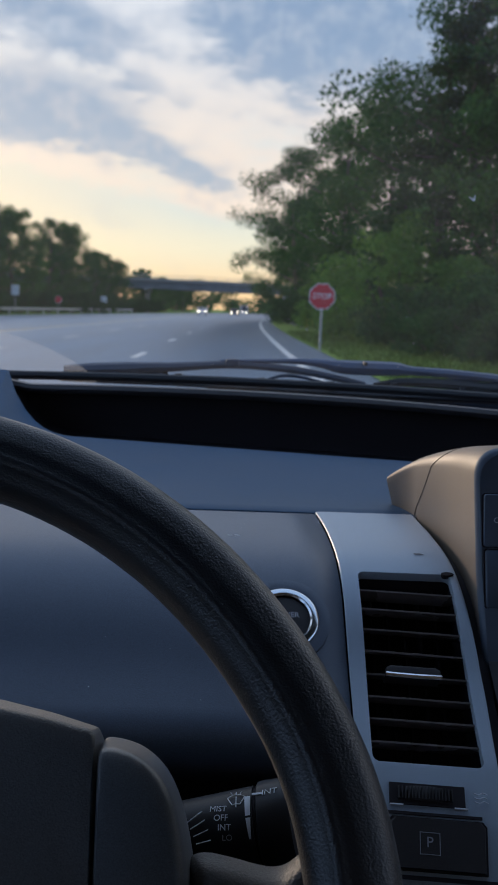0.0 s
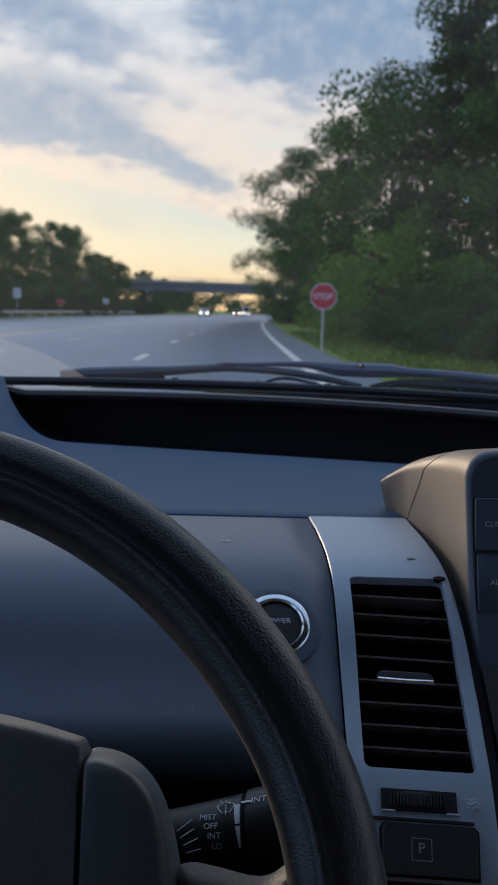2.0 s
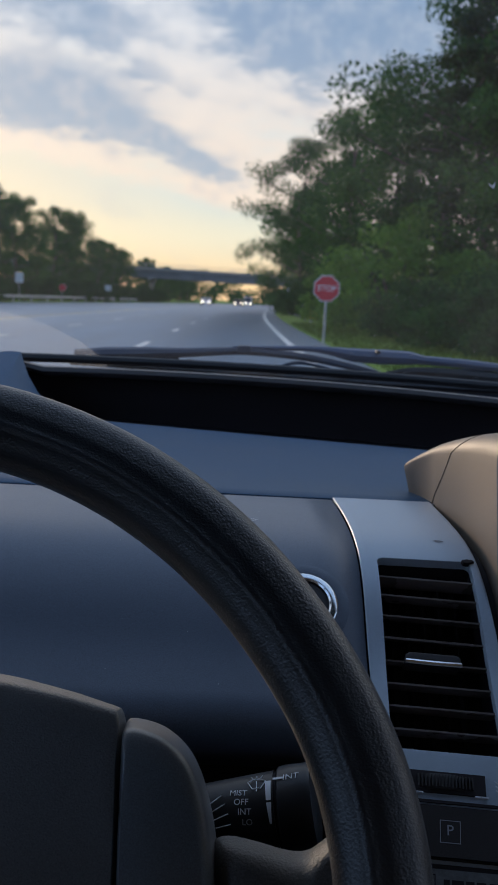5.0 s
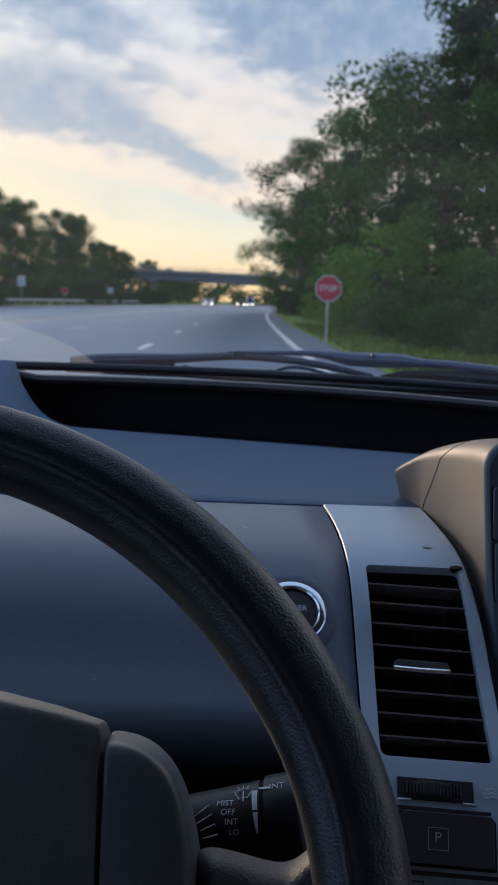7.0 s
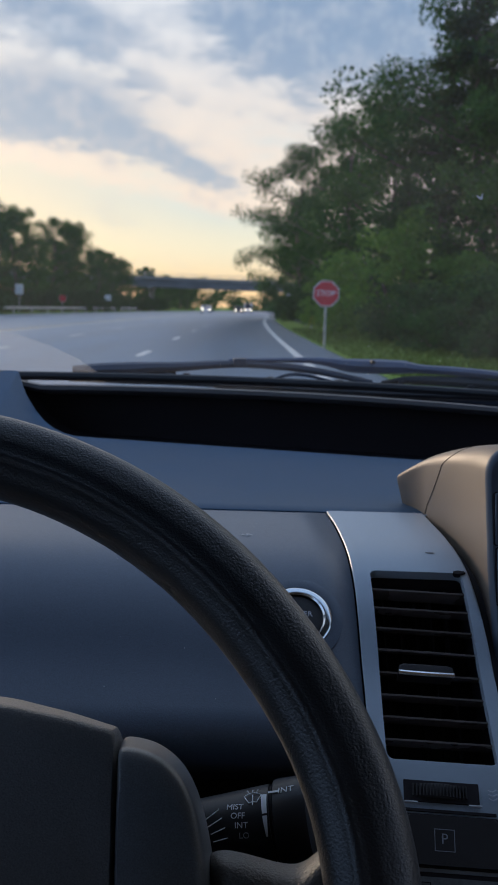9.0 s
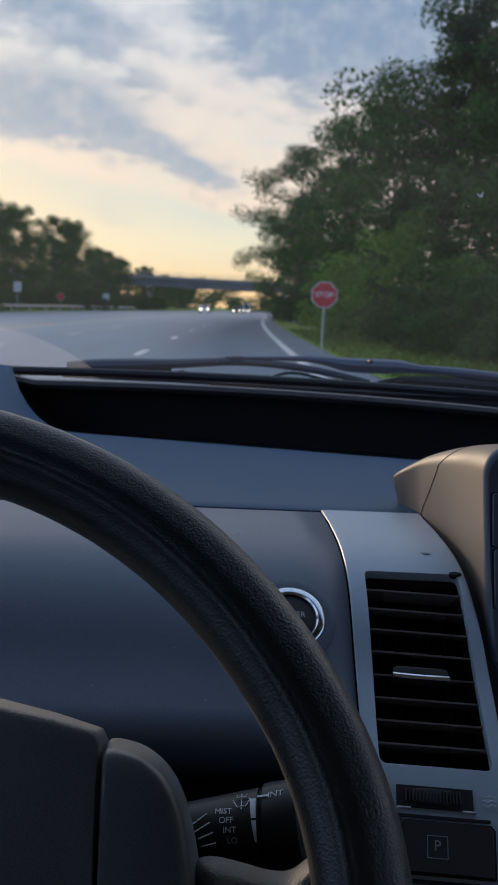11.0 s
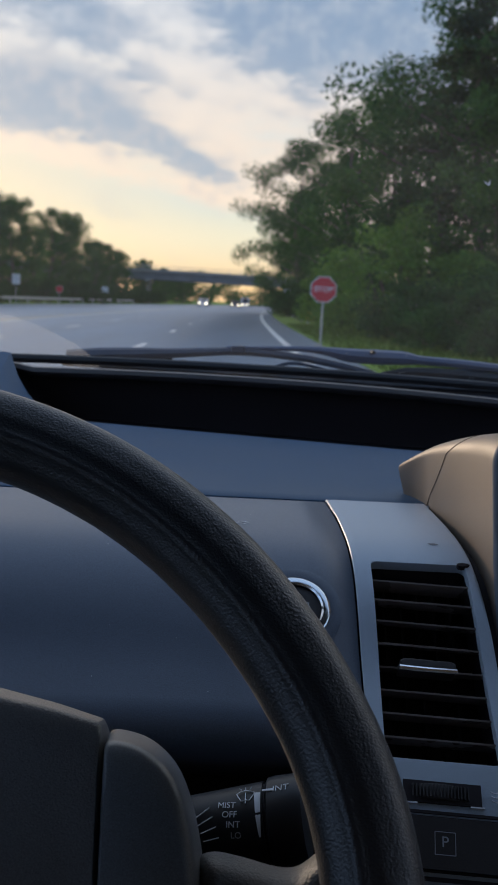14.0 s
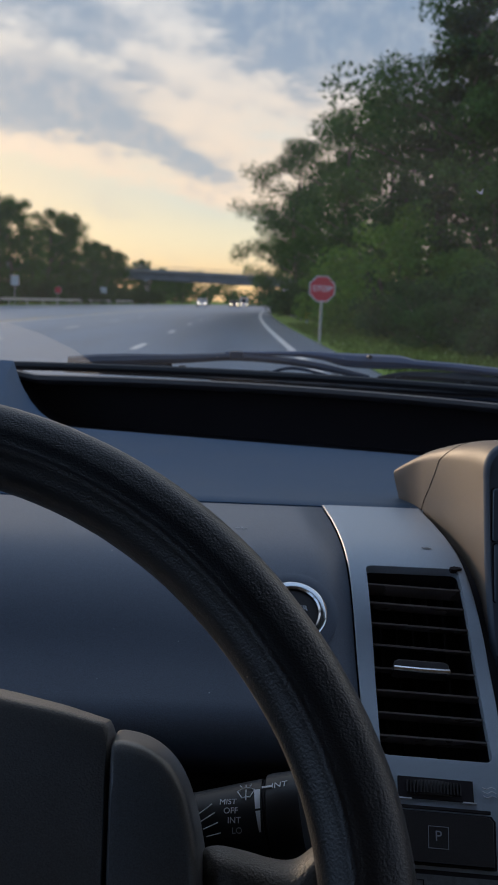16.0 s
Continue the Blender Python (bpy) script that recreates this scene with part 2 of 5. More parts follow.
VANE = mat("vent_vane_plastic", (0.20, 0.175, 0.165), 0.28, vary=0.1, scale=30, grain=900)
LEATHER = mat("worn_wheel_leather", (0.0085, 0.0120, 0.0185), 0.41, spec=0.9, vary=0.7, scale=34, grain=900, bump=0.8, bump_scale=1150, speck=0.6)
PAD = mat("airbag_cover_vinyl", (0.112, 0.121, 0.130), 0.46, spec=0.8, vary=0.25, scale=18, grain=900, bump=1.0, bump_scale=1400, speck=0.6)
LIP = mat("pale_grey_lip_plastic", (0.095, 0.088, 0.088), 0.5, vary=0.12, scale=14, grain=900, speck=0.2)
# wiper arm steel, with the sky's blue reflection put into its base colour
ARM = mat("sky_tinted_arm_steel", (0.055, 0.090, 0.165), 0.32, vary=0.15, scale=30, grain=500)
SPOKE = mat("grained_spoke_vinyl", (0.085, 0.085, 0.084), 0.5, spec=0.7, vary=0.3, scale=40, grain=900, bump=1.0, bump_scale=1000, speck=0.6)
TRIM = mat("wheel_trim_plastic", (0.120, 0.138, 0.158), 0.34, spec=0.8, vary=0.1, scale=18, grain=900, bump=0.08, bump_scale=1600, speck=0.6)
for worn, weight in ((PAD, 0.15), (TRIM, 0.10), (LEATHER, 0.22)):
    worn.node_tree.nodes["Principled BSDF"].inputs["Sheen Weight"].default_value = weight
    worn.node_tree.nodes["Principled BSDF"].inputs["Sheen Roughness"].default_value = 0.35
CHROME = mat("bright_chrome", (0.82, 0.85, 0.88), 0.20, metal=1.0, vary=0.03)
PRINT = mat("white_print", (0.78, 0.82, 0.88), 0.6, vary=0.08)
DIMPRINT = mat("grey_print", (0.42, 0.45, 0.50), 0.6, vary=0.08)
LABEL = mat("worn_grey_label", (0.16, 0.17, 0.18), 0.6, vary=0.5, scale=300, grain=1500)
SMUDGE = mat("grey_smudge", (0.20, 0.22, 0.25), 0.6, vary=0.3, scale=400, grain=1500)
ROOFLINE = mat("grey_headliner_cloth", (0.07, 0.07, 0.072), 0.95, vary=0.1, scale=10, grain=500)
CABIN = mat("dark_cabin_trim", (0.04, 0.04, 0.043), 0.8, vary=0.1, scale=10, grain=300)
STALK = mat("black_stalk_plastic", (0.011, 0.012, 0.015), 0.42, vary=0.15, scale=30, grain=900, bump=0.15, bump_scale=1500)
RUBBER = mat("wiper_rubber", (0.018, 0.02, 0.024), 0.55, vary=0.15, scale=30, grain=500)
WIPER = mat("satin_black_steel", (0.032, 0.050, 0.085), 0.42, vary=0.15, scale=30, grain=500)
PAINT = mat("dark_blue_car_paint", (0.03, 0.045, 0.07), 0.3, vary=0.05, scale=6, grain=300, coat=0.6)
GLASS = glass_mat("windscreen_glass", (0.97, 0.98, 0.98), 0.04, 0.024)
FILM = film_mat("dust_film", (0.80, 0.76, 0.70), 0.12)
SPECK = mat("dried_fly_specks", (0.5, 0.48, 0.42), 0.8)
ASPHALT = mat("worn_grey_asphalt", (0.25, 0.29, 0.345), 0.48, stretch=(1.0, 0.06, 1.0), vary=0.38, scale=0.7, grain=9.0, bump=0.3, bump_scale=40)
MARK = mat("road_paint_white", (0.62, 0.62, 0.60), 0.6, vary=0.15, scale=2, grain=20)
YELLOW = mat("road_paint_yellow", (0.55, 0.36, 0.05), 0.6, vary=0.15, scale=2, grain=20)
GRASS = mat("mown_grass", (0.14, 0.24, 0.04), 0.9, vary=0.45, scale=0.5, grain=9.0, spec=0.1, bump=0.8, bump_scale=14)
BLADES = leaf_mat("grass_blades", (0.08, 0.15, 0.02), (0.18, 0.28, 0.06))
BARK = mat("grey_brown_bark", (0.09, 0.07, 0.055), 0.9, vary=0.35, scale=3, grain=20, bump=0.8, bump_scale=12)
LEAF_DARK = leaf_mat("dark_green_leaves", (0.022, 0.078, 0.022), (0.075, 0.18, 0.045))
LEAF_MID = leaf_mat("green_leaves", (0.042, 0.120, 0.028), (0.125, 0.26, 0.06))
LEAF_BRIGHT = leaf_mat("light_green_leaves", (0.12, 0.28, 0.04), (0.24, 0.42, 0.075))
LEAF_PINE = leaf_mat("pine_needles", (0.028, 0.060, 0.020), (0.07, 0.125, 0.04))
CONCRETE = mat("weathered_concrete", (0.30, 0.29, 0.27), 0.85, vary=0.25, scale=0.6, grain=8, bump=0.3, bump_scale=20)
GIRDER = mat("rusty_painted_girder", (0.15, 0.16, 0.17), 0.6, vary=0.4, scale=0.5, grain=6)
STEEL = mat("galvanised_steel", (0.42, 0.44, 0.45), 0.45, metal=0.6, vary=0.15, scale=3, grain=40)
RED = mat("red_sign_sheeting", (0.55, 0.03, 0.04), 0.45, vary=0.06, scale=3, grain=60)
WHITE = mat("white_sign_sheeting", (0.72, 0.73, 0.74), 0.45, vary=0.06, scale=3, grain=60)
AMBER = mat("yellow_marker", (0.75, 0.42, 0.02), 0.45, vary=0.06, scale=3, grain=60)
HEADLAMP = lamp_mat("lit_headlamp", (1.0, 0.85, 0.55), 9.0)
CARWHITE = mat("pale_car_paint", (0.55, 0.58, 0.62), 0.3, vary=0.05, scale=2, grain=100, coat=0.5)
CARDARK = mat("dark_car_paint", (0.06, 0.06, 0.07), 0.3, vary=0.05, scale=2, grain=100, coat=0.5)
CARGLASS = mat("dark_car_glass", (0.02, 0.025, 0.03), 0.08, vary=0.05)

# ---------------------------------------------------------------- mesh helpers


def smooth(me, angle=40):
    me.polygons.foreach_set("use_smooth", [True] * len(me.polygons))
    me.set_sharp_from_angle(angle=radians(angle))


def thing(name, at, label, category, group="", kind=""):
    ob = new(name)
    ob.empty_display_size = 0.05
    ob.matrix_basis = Matrix.Translation(at)
    return tagged(ob, label, category, group, kind)


def adopt(ob, parent):
    ob.parent = parent
    if parent.parent is None:
        ob.matrix_parent_inverse = parent.matrix_basis.inverted()


def part(name, bm, material, parent, label="", angle=40):
    """Links a bmesh, built in the world's metres, as one mesh under a thing or a part."""
    me = bpy.data.meshes.new(name)
    if isinstance(bm, tuple):
        me.from_pydata(bm[0], [], bm[1])
    else:
        if all(len(e.link_faces) == 2 for e in bm.edges):
            bmesh.ops.recalc_face_normals(bm, faces=bm.faces)
        bm.to_mesh(me)
        bm.free()
    me.materials.append(material)
    smooth(me, angle)
    ob = new(name, me)
    if parent:
        adopt(ob, parent)
    if label:
        tagged(ob, label)
    return ob


def bevelled(ob, width, segments=2, angle=35):
    b = ob.modifiers.new("bevel", "BEVEL")
    b.width, b.segments, b.limit_method, b.angle_limit = width, segments, "ANGLE", radians(angle)
    b.harden_normals = False
    return ob


def thick(ob, depth, side=-1.0):
    s = ob.modifiers.new("solid", "SOLIDIFY")
    s.thickness, s.offset = depth, side
    return ob


def sheet(rows, keep=None):
    """A grid of faces through rows of points, facing the way of row x column; keep(i, j) tells which cells are there."""
    bm = bmesh.new()
    vs = [[bm.verts.new(p) for p in row] for row in rows]
    for i in range(len(vs) - 1):
        for j in range(len(vs[0]) - 1):
            if keep is None or keep(i, j):
                bm.faces.new((vs[i][j], vs[i + 1][j], vs[i + 1][j + 1], vs[i][j + 1]))
    for v in [v for v in bm.verts if not v.link_faces]:
        bm.verts.remove(v)
    return bm


def box(bm, x0, x1, y0, y1, z0, z1, m=None):
    vs = [bm.verts.new(Vector((x, y, z)) if m is None else m @ Vector((x, y, z))) for x in (x0, x1) for y in (y0, y1) for z in (z0, z1)]
    for f in ((0, 1, 3, 2), (4, 6, 7, 5), (0, 4, 5, 1), (2, 3, 7, 6), (0, 2, 6, 4), (1, 5, 7, 3)):
        bm.faces.new([vs[i] for i in f])
    return bm


def boxed(x0, x1, y0, y1, z0, z1, m=None):
    return box(bmesh.new(), x0, x1, y0, y1, z0, z1, m)


def tube(points, radii, sides=10, bm=None, flat=1.0, cap=True):
    """A tapered tube along points; flat squeezes it in height."""
    bm = bm or bmesh.new()
    pts = [Vector(p) for p in points]
    rings = []
    for i, p in enumerate(pts):
        d = (pts[min(i + 1, len(pts) - 1)] - pts[max(i - 1, 0)]).normalized()
        side = d.cross(Vector((0, 0, 1)))
        side = side.normalized() if side.length > 1e-4 else Vector((1, 0, 0))
        up = side.cross(d)
        r = radii[i] if isinstance(radii, (list, tuple)) else radii
        rings.append([bm.verts.new(p + r * (math.cos(a) * side + flat * math.sin(a) * up)) for a in (2 * math.pi * k / sides for k in range(sides))])
    for a, b in zip(rings, rings[1:]):
        for k in range(sides):
            bm.faces.new((a[k], a[(k + 1) % sides], b[(k + 1) % sides], b[k]))
    if cap:
        bm.faces.new(rings[0][::-1])
        bm.faces.new(rings[-1])
    return bm


def lathe(profile, m, sides=40, closed=False):
    """Turns (radius, height) pairs round the z axis, then lays it at m."""
    bm = bmesh.new()
    rings = [[bm.verts.new(m @ Vector((r * math.cos(a), r * math.sin(a), h))) for a in (2 * math.pi * k / sides for k in range(sides))] for r, h in profile]
    pairs = list(zip(rings, rings[1:])) + ([(rings[-1], rings[0])] if closed else [])
    for a, b in pairs:
        for k in range(sides):
            bm.faces.new((a[k], a[(k + 1) % sides], b[(k + 1) % sides], b[k]))
    if not closed:
        bm.faces.new(rings[0][::-1]), bm.faces.new(rings[-1])
    return bm


def stacked(outlines, cap=True):
    """Joins closed outlines of the same count one after another, with both ends closed."""
    bm = bmesh.new()
    rings = [[bm.verts.new(p) for p in o] for o in outlines]
    n = len(rings[0])
    for a, b in zip(rings, rings[1:]):
        for k in range(n):
            bm.faces.new((a[k], a[(k + 1) % n], b[(k + 1) % n], b[k]))
    if cap:
        bm.faces.new(rings[0][::-1]), bm.faces.new(rings[-1])
    return bm


def curve_through(points, n=8):
    """Points of a smooth curve through the given ones."""
    P = [Vector(p) for p in points]
    P = [2 * P[0] - P[1], *P, 2 * P[-1] - P[-2]]
    out = []
    for i in range(1, len(P) - 2):
        for k in range(n):
            t = k / n
            out.append(0.5 * (2 * P[i] + (P[i + 1] - P[i - 1]) * t + (2 * P[i - 1] - 5 * P[i] + 4 * P[i + 1] - P[i + 2]) * t * t + (3 * P[i] - P[i - 1] - 3 * P[i + 1] + P[i + 2]) * t ** 3))
    return out + [P[-2]]


def words(name, text, size, m, material, parent, shear=0.0, lift=0.0001, stretch=1.0):
    """Printed letters, laid with their middle at m (x along the line, y up the letters, z off the surface)."""
    cu = bpy.data.curves.new(name, "FONT")
    cu.body, cu.size, cu.shear, cu.extrude, cu.offset = text, size, shear, lift, 0.0
    cu.align_x, cu.align_y = "CENTER", "CENTER"
    tmp = bpy.data.objects.new(name, cu)
    scene.collection.objects.link(tmp)
    me = bpy.data.meshes.new_from_object(tmp.evaluated_get(bpy.context.evaluated_depsgraph_get()))
    bpy.data.objects.remove(tmp)
    me.transform(m @ Matrix.Diagonal((stretch, 1, 1, 1)))
    me.materials.clear()
    me.materials.append(material)
    ob = new(name, me)
    adopt(ob, parent)
    return ob


def frame_at(o, x, z):
    """A pose at o with the given x and, nearly, z directions."""
    x, z = Vector(x).normalized(), Vector(z)
    y = z.cross(x).normalized()
    z = x.cross(y)
    return Matrix.Translation(o) @ Matrix((x, y, z)).transposed().to_4x4()

# ---------------------------------------------------------------- ground, road
ROAD_R, ROAD_L = 2.6, -21.0      # edges of the near carriageway with its turning lane
ground = part("ground", sheet([[(x, y, -0.02 if abs(x) < 60 else 0.0) for x in (-2500, -400, -120, -60, -30, 0, 30, 60, 120, 400, 2500)] for y in (-1200, -200, -40, 0, 40, 80, 120, 200, 400, 900, 3500)]), GRASS, None)
tagged(ground, "wide grassy ground beside the highway", "ground", kind="structure")


def bend(y):
    """How far the road has swung to its right at y metres ahead."""
    return 0.00018 * max(0.0, y - 20.0) ** 2 * (1.0 if y < 260 else 0.0) + (0.00018 * 240 ** 2 + 0.0864 * (y - 260) if y >= 260 else 0.0)


def strip(x0, x1, y0, y1, z, step=4.0):
    n = max(2, int((y1 - y0) / step) + 1)
    ys = [y0 + (y1 - y0) * i / (n - 1) for i in range(n)]
    return sheet([[(x0 + bend(y), y, z), (x1 + bend(y), y, z)] for y in ys])


road = part("road", strip(ROAD_L, ROAD_R, -60, 520, 0.0, 6), ASPHALT, None)
thick(road, 0.15, 1)
tagged(road, "worn grey asphalt highway with painted lines", "road", kind="structure")
for name, x0, x1, m in (("edge_line", 1.40, 1.60, MARK), ("centre_line", -8.85, -8.63, MARK), ("centre_line", -9.30, -9.12, YELLOW), ("edge_line", -20.2, -20.06, MARK)):
    ob = part(name, strip(x0, x1, -40, 400, 0.004, 5), m, road)
for lane in (-2.2, -5.75):
    for k in range(14):
        y = 10.5 + 12.2 * k
        part("lane_dash", strip(lane - 0.09, lane + 0.09, y, y + 3.05, 0.004, 3), MARK, road)
verge = part("verge", strip(2.6, 7.5, -30, 160, 0.012, 5), GRASS, None)
tagged(verge, "mown green grass verge along the road", "grass", kind="structure")

# grass blades on the near verge
rng = random.Random(5)
gv, gf = [], []
for k in range(14000):
    y = 14 + 46 * rng.random() ** 1.6
    x = 2.75 + bend(y) + rng.random() * 5.5
    h, a, w = 0.05 + 0.10 * rng.random(), rng.random() * 6.28, 0.02 + 0.02 * rng.random()
    i = len(gv)
    gv += [(x - w * math.cos(a), y - w * math.sin(a), 0.0), (x + w * math.cos(a), y + w * math.sin(a), 0.0), (x + 0.05 * math.sin(a), y, h)]
    gf.append((i, i + 1, i + 2))
tagged(part("grass", (gv, gf), BLADES, None), "short green grass blades on the verge", "grass", kind="stuff")

# ---------------------------------------------------------------- trees


def leaves(rng, clumps, per, spread, size, flat=0.75):
    """Leaf faces scattered in clumps: (verts, faces)."""
    c = np.repeat(np.array(clumps), per, axis=0)
    r = np.random.default_rng(rng.randrange(10 ** 6))
    n = len(c)
    off = r.normal(size=(n, 3))
    off *= (r.random((n, 1)) ** 0.4) * spread / np.linalg.norm(off, axis=1)[:, None]
    off[:, 2] *= flat
    c = c + off
    a = r.normal(size=(n, 3))
    a /= np.linalg.norm(a, axis=1)[:, None]
    b = np.cross(a, r.normal(size=(n, 3)))
    b /= np.linalg.norm(b, axis=1)[:, None]
    s = size * (0.6 + 0.8 * r.random((n, 1)))
    v = np.stack([c - a * s, c + b * s * 0.55, c + a * s, c - b * s * 0.55], axis=1).reshape(-1, 3)
    return [tuple(p) for p in v.tolist()], [(4 * i, 4 * i + 1, 4 * i + 2, 4 * i + 3) for i in range(n)]


def make_tree(seed, height, radius, leaf, per=70, size=0.16, low=0.25, shape="broad", label="", trunk_r=None):
    rng = random.Random(seed)
    tree = thing("tree", (0, 0, 0), label, "tree", "roadside trees")
    tr = trunk_r or height * 0.018
    bm = tube([(0.02 * height * math.sin(k * 1.3 + seed), 0.02 * height * math.cos(k * 1.7), height * 0.92 * k / 6 - (0.1 if k == 0 else 0)) for k in range(7)], [tr * (1.25 - 1.1 * k / 6) for k in range(7)], 8)
    clumps = []
    limbs = 16 if shape == "broad" else 26
    for k in range(limbs):
        h = height * (low + (0.95 - low) * (k + rng.random()) / limbs)
        f = (h / height - low) / (1 - low)
        reach = radius * (math.sin(math.pi * min(1, 0.22 + 0.78 * f)) ** 0.6 if shape == "broad" else (1.02 - f) ** 0.75 * (0.55 + 0.45 * rng.random()))
        a = k * 2.4 + rng.random()
        up = 0.25 * reach if shape == "broad" else 0.05 * reach
        pts = [(0, 0, h - 0.2 * reach), (0.5 * reach * math.cos(a), 0.5 * reach * math.sin(a), h + 0.1 * up), (reach * 0.95 * math.cos(a + 0.2), reach * 0.95 * math.sin(a + 0.2), h + up)]
        tube(pts, [tr * 0.4 * (1 - 0.6 * f), tr * 0.22, tr * 0.06], 5, bm)
        m = 7 if shape == "broad" else 5
        for j in range(m):
            t = 0.25 + 0.8 * (j + rng.random()) / m
            w = 0.30 * reach
            clumps.append((reach * t * math.cos(a + 0.2 * t) + rng.uniform(-w, w), reach * t * math.sin(a + 0.2 * t) + rng.uniform(-w, w), h + up * t * t + rng.uniform(-0.16, 0.22) * reach))
    if shape == "broad":
        clumps.append((0, 0, height * 0.97))
    else:
        clumps += [(0, 0, height * (0.88 + 0.04 * k)) for k in range(4)]
    part("trunk", bm, BARK, tree, "grey-brown bark")
    spread = radius * (0.21 if shape == "broad" else 0.17)
    part("crown", leaves(rng, clumps, per, spread, size, 0.8 if shape == "broad" else 0.5), leaf, tree)
    return tree


def make_bush(seed, height, radius, leaf, label, per=60, size=0.11):
    rng = random.Random(seed)
    bush = thing("bush", (0, 0, 0), label, "bush", "roadside bushes")
    bm = bmesh.new()
    clumps = []
    for k in range(11):
        a, r = k * 2.4, radius * (0.25 + 0.6 * rng.random())
        h = height * (0.45 + 0.5 * rng.random()) * (1 - 0.35 * (r / radius) ** 2)
        tube([(0.1 * math.cos(a), 0.1 * math.sin(a), -0.1), (0.6 * r * math.cos(a), 0.6 * r * math.sin(a), 0.6 * h), (r * math.cos(a), r * math.sin(a), h)], [0.05, 0.03, 0.01], 5, bm)
    for k in range(70):
        a, q = rng.random() * 6.28, rng.random() ** 0.5
        top = height * (1 - 0.55 * q * q)
        clumps.append((radius * q * math.cos(a), radius * q * math.sin(a), top * (0.12 + 0.82 * rng.random())))
    part("stems", bm, BARK, bush)
    part("foliage", leaves(rng, clumps, per, 0.24 * radius, size), leaf, bush)
    return bush


def place(ob, x, y, turn=0.0, s=1.0, first=None):
    m = Matrix.Translation((x + bend(y), y, -0.02)) @ Matrix.Rotation(radians(turn), 4, "Z")
    c = copy_thing(ob, m)
    c.scale = (s, s, s)
    return c


def retire(ob):
    for o in [*ob.children_recursive, ob]:
        bpy.data.objects.remove(o)


oak = make_tree(3, 15.0, 5.0, LEAF_DARK, 190, 0.095, 0.12, label="tall broad-leaved tree with dark green crown by the road")
elm = make_tree(8, 11.0, 3.6, LEAF_MID, 170, 0.085, 0.10, label="rounded green broad-leaved tree at the wood's edge")
pine = make_tree(12, 17.0, 4.2, LEAF_PINE, 150, 0.10, 0.30, shape="pine", label="tall loblolly pine with open dark green crown")
cedar = make_tree(15, 9.0, 2.2, LEAF_MID, 170, 0.08, 0.08, shape="pine", label="pointed dark green cedar among the shrubs")
shrub = make_bush(21, 4.4, 2.3, LEAF_BRIGHT, "light green leafy shrub at the wood's edge", 150, 0.07)
scrub = make_bush(23, 3.0, 2.2, LEAF_DARK, "dense dark green shrub beside the verge", 130, 0.075)
for ob, x, y, turn, s in (
        (oak, 4.6, 100, 95, 1.12), (oak, 7.4, 75, 200, 1.02), (elm, 8.6, 62, 290, 1.25), (oak, 11.0, 58, 130, 1.10), (oak, 12.9, 47, 40, 1.30), (pine, 11.2, 50, 0, 1.12),
        (elm, 5.0, 116, 90, 1.25), (pine, 13.5, 72, 140, 1.0), (cedar, 8.6, 55, 60, 0.95), (elm, 11.4, 44, 310, 1.0), (elm, 9.0, 88, 170, 1.3),
        (oak, 17.0, 38, 75, 1.1), (oak, 6.5, 128, 250, 1.0), (elm, 5.5, 142, 110, 1.1)):
    place(ob, x, y, turn, s)
for x, y, turn, s, k in ((6.9, 45, 0, 1.40, 0), (9.6, 41, 80, 1.0, 0), (5.9, 62, 140, 1.0, 0), (10.6, 39.5, 30, 1.1, 1), (8.8, 43, 200, 1.1, 1), (12.5, 37, 90, 1.0, 1),
                         (6.9, 54, 260, 1.2, 1), (7.0, 24.5, 15, 0.66, 1), (6.5, 28.5, 95, 0.70, 1), (6.3, 33, 170, 0.72, 1), (7.9, 28, 230, 0.85, 1), (8.3, 33.5, 300, 0.95, 1), (6.3, 37.5, 55, 0.85, 1), (7.7, 21.5, 140, 0.6, 1), (6.3, 68, 40, 1.2, 1), (5.4, 80, 10, 1.2, 1), (13.5, 40, 300, 1.3, 1), (9.6, 31, 120, 0.8, 1), (4.9, 92, 10, 1.2, 1), (11.5, 42.5, 10, 1.3, 1)):
    place((shrub, scrub)[k], x, y, turn, s)
# wood on the far side of the road
rng = random.Random(41)
for k in range(30):
    y = 84 + 7.5 * k
    x = -27.5 - 0.01 * (y - 84) + rng.uniform(-2.0, 2.0)
    if abs(y - 215) < 9:
        continue
    ob, s = ((elm, 1.25), (oak, 0.92), (elm, 1.05), (oak, 0.85))[k % 4]
    place(ob, x, y, rng.uniform(0, 360), s * 0.86 * (1 - 0.0022 * max(0.0, y - 105)) * rng.uniform(0.95, 1.22))
for k in range(20):
    y = 80 + 8 * k
    place(scrub, -23.5 - 0.01 * (y - 80) + rng.uniform(-1.5, 1.0), y, rng.uniform(0, 360), rng.uniform(0.8, 1.15))
for ob in (oak, elm, pine, cedar, shrub, scrub):
    retire(ob)
# distant woods past the bridge
rng = random.Random(77)
cl = []
for k in range(900):
    a = rng.uniform(-0.62, 0.55)
    d = rng.uniform(300, 420)
    top = 7.5 + 3.0 * math.sin(a * 23) + 2.2 * math.sin(a * 51 + 1) + (5 if -0.12 < a < -0.03 else 0)
    if 0.0 < a < 0.055:
        top *= 0.35
    cl.append((math.sin(a) * d, math.cos(a) * d, rng.random() ** 0.7 * max(1.5, top)))
tagged(part("distant_woods", leaves(rng, cl, 70, 3.0, 0.5), LEAF_DARK, None), "distant line of dark green woods", "woods", kind="stuff")

# ---------------------------------------------------------------- bridge over the road
BY = 215.0
bridge = thing("road_bridge", (0, BY, 0), "concrete and steel girder road bridge over the highway", "bridge")


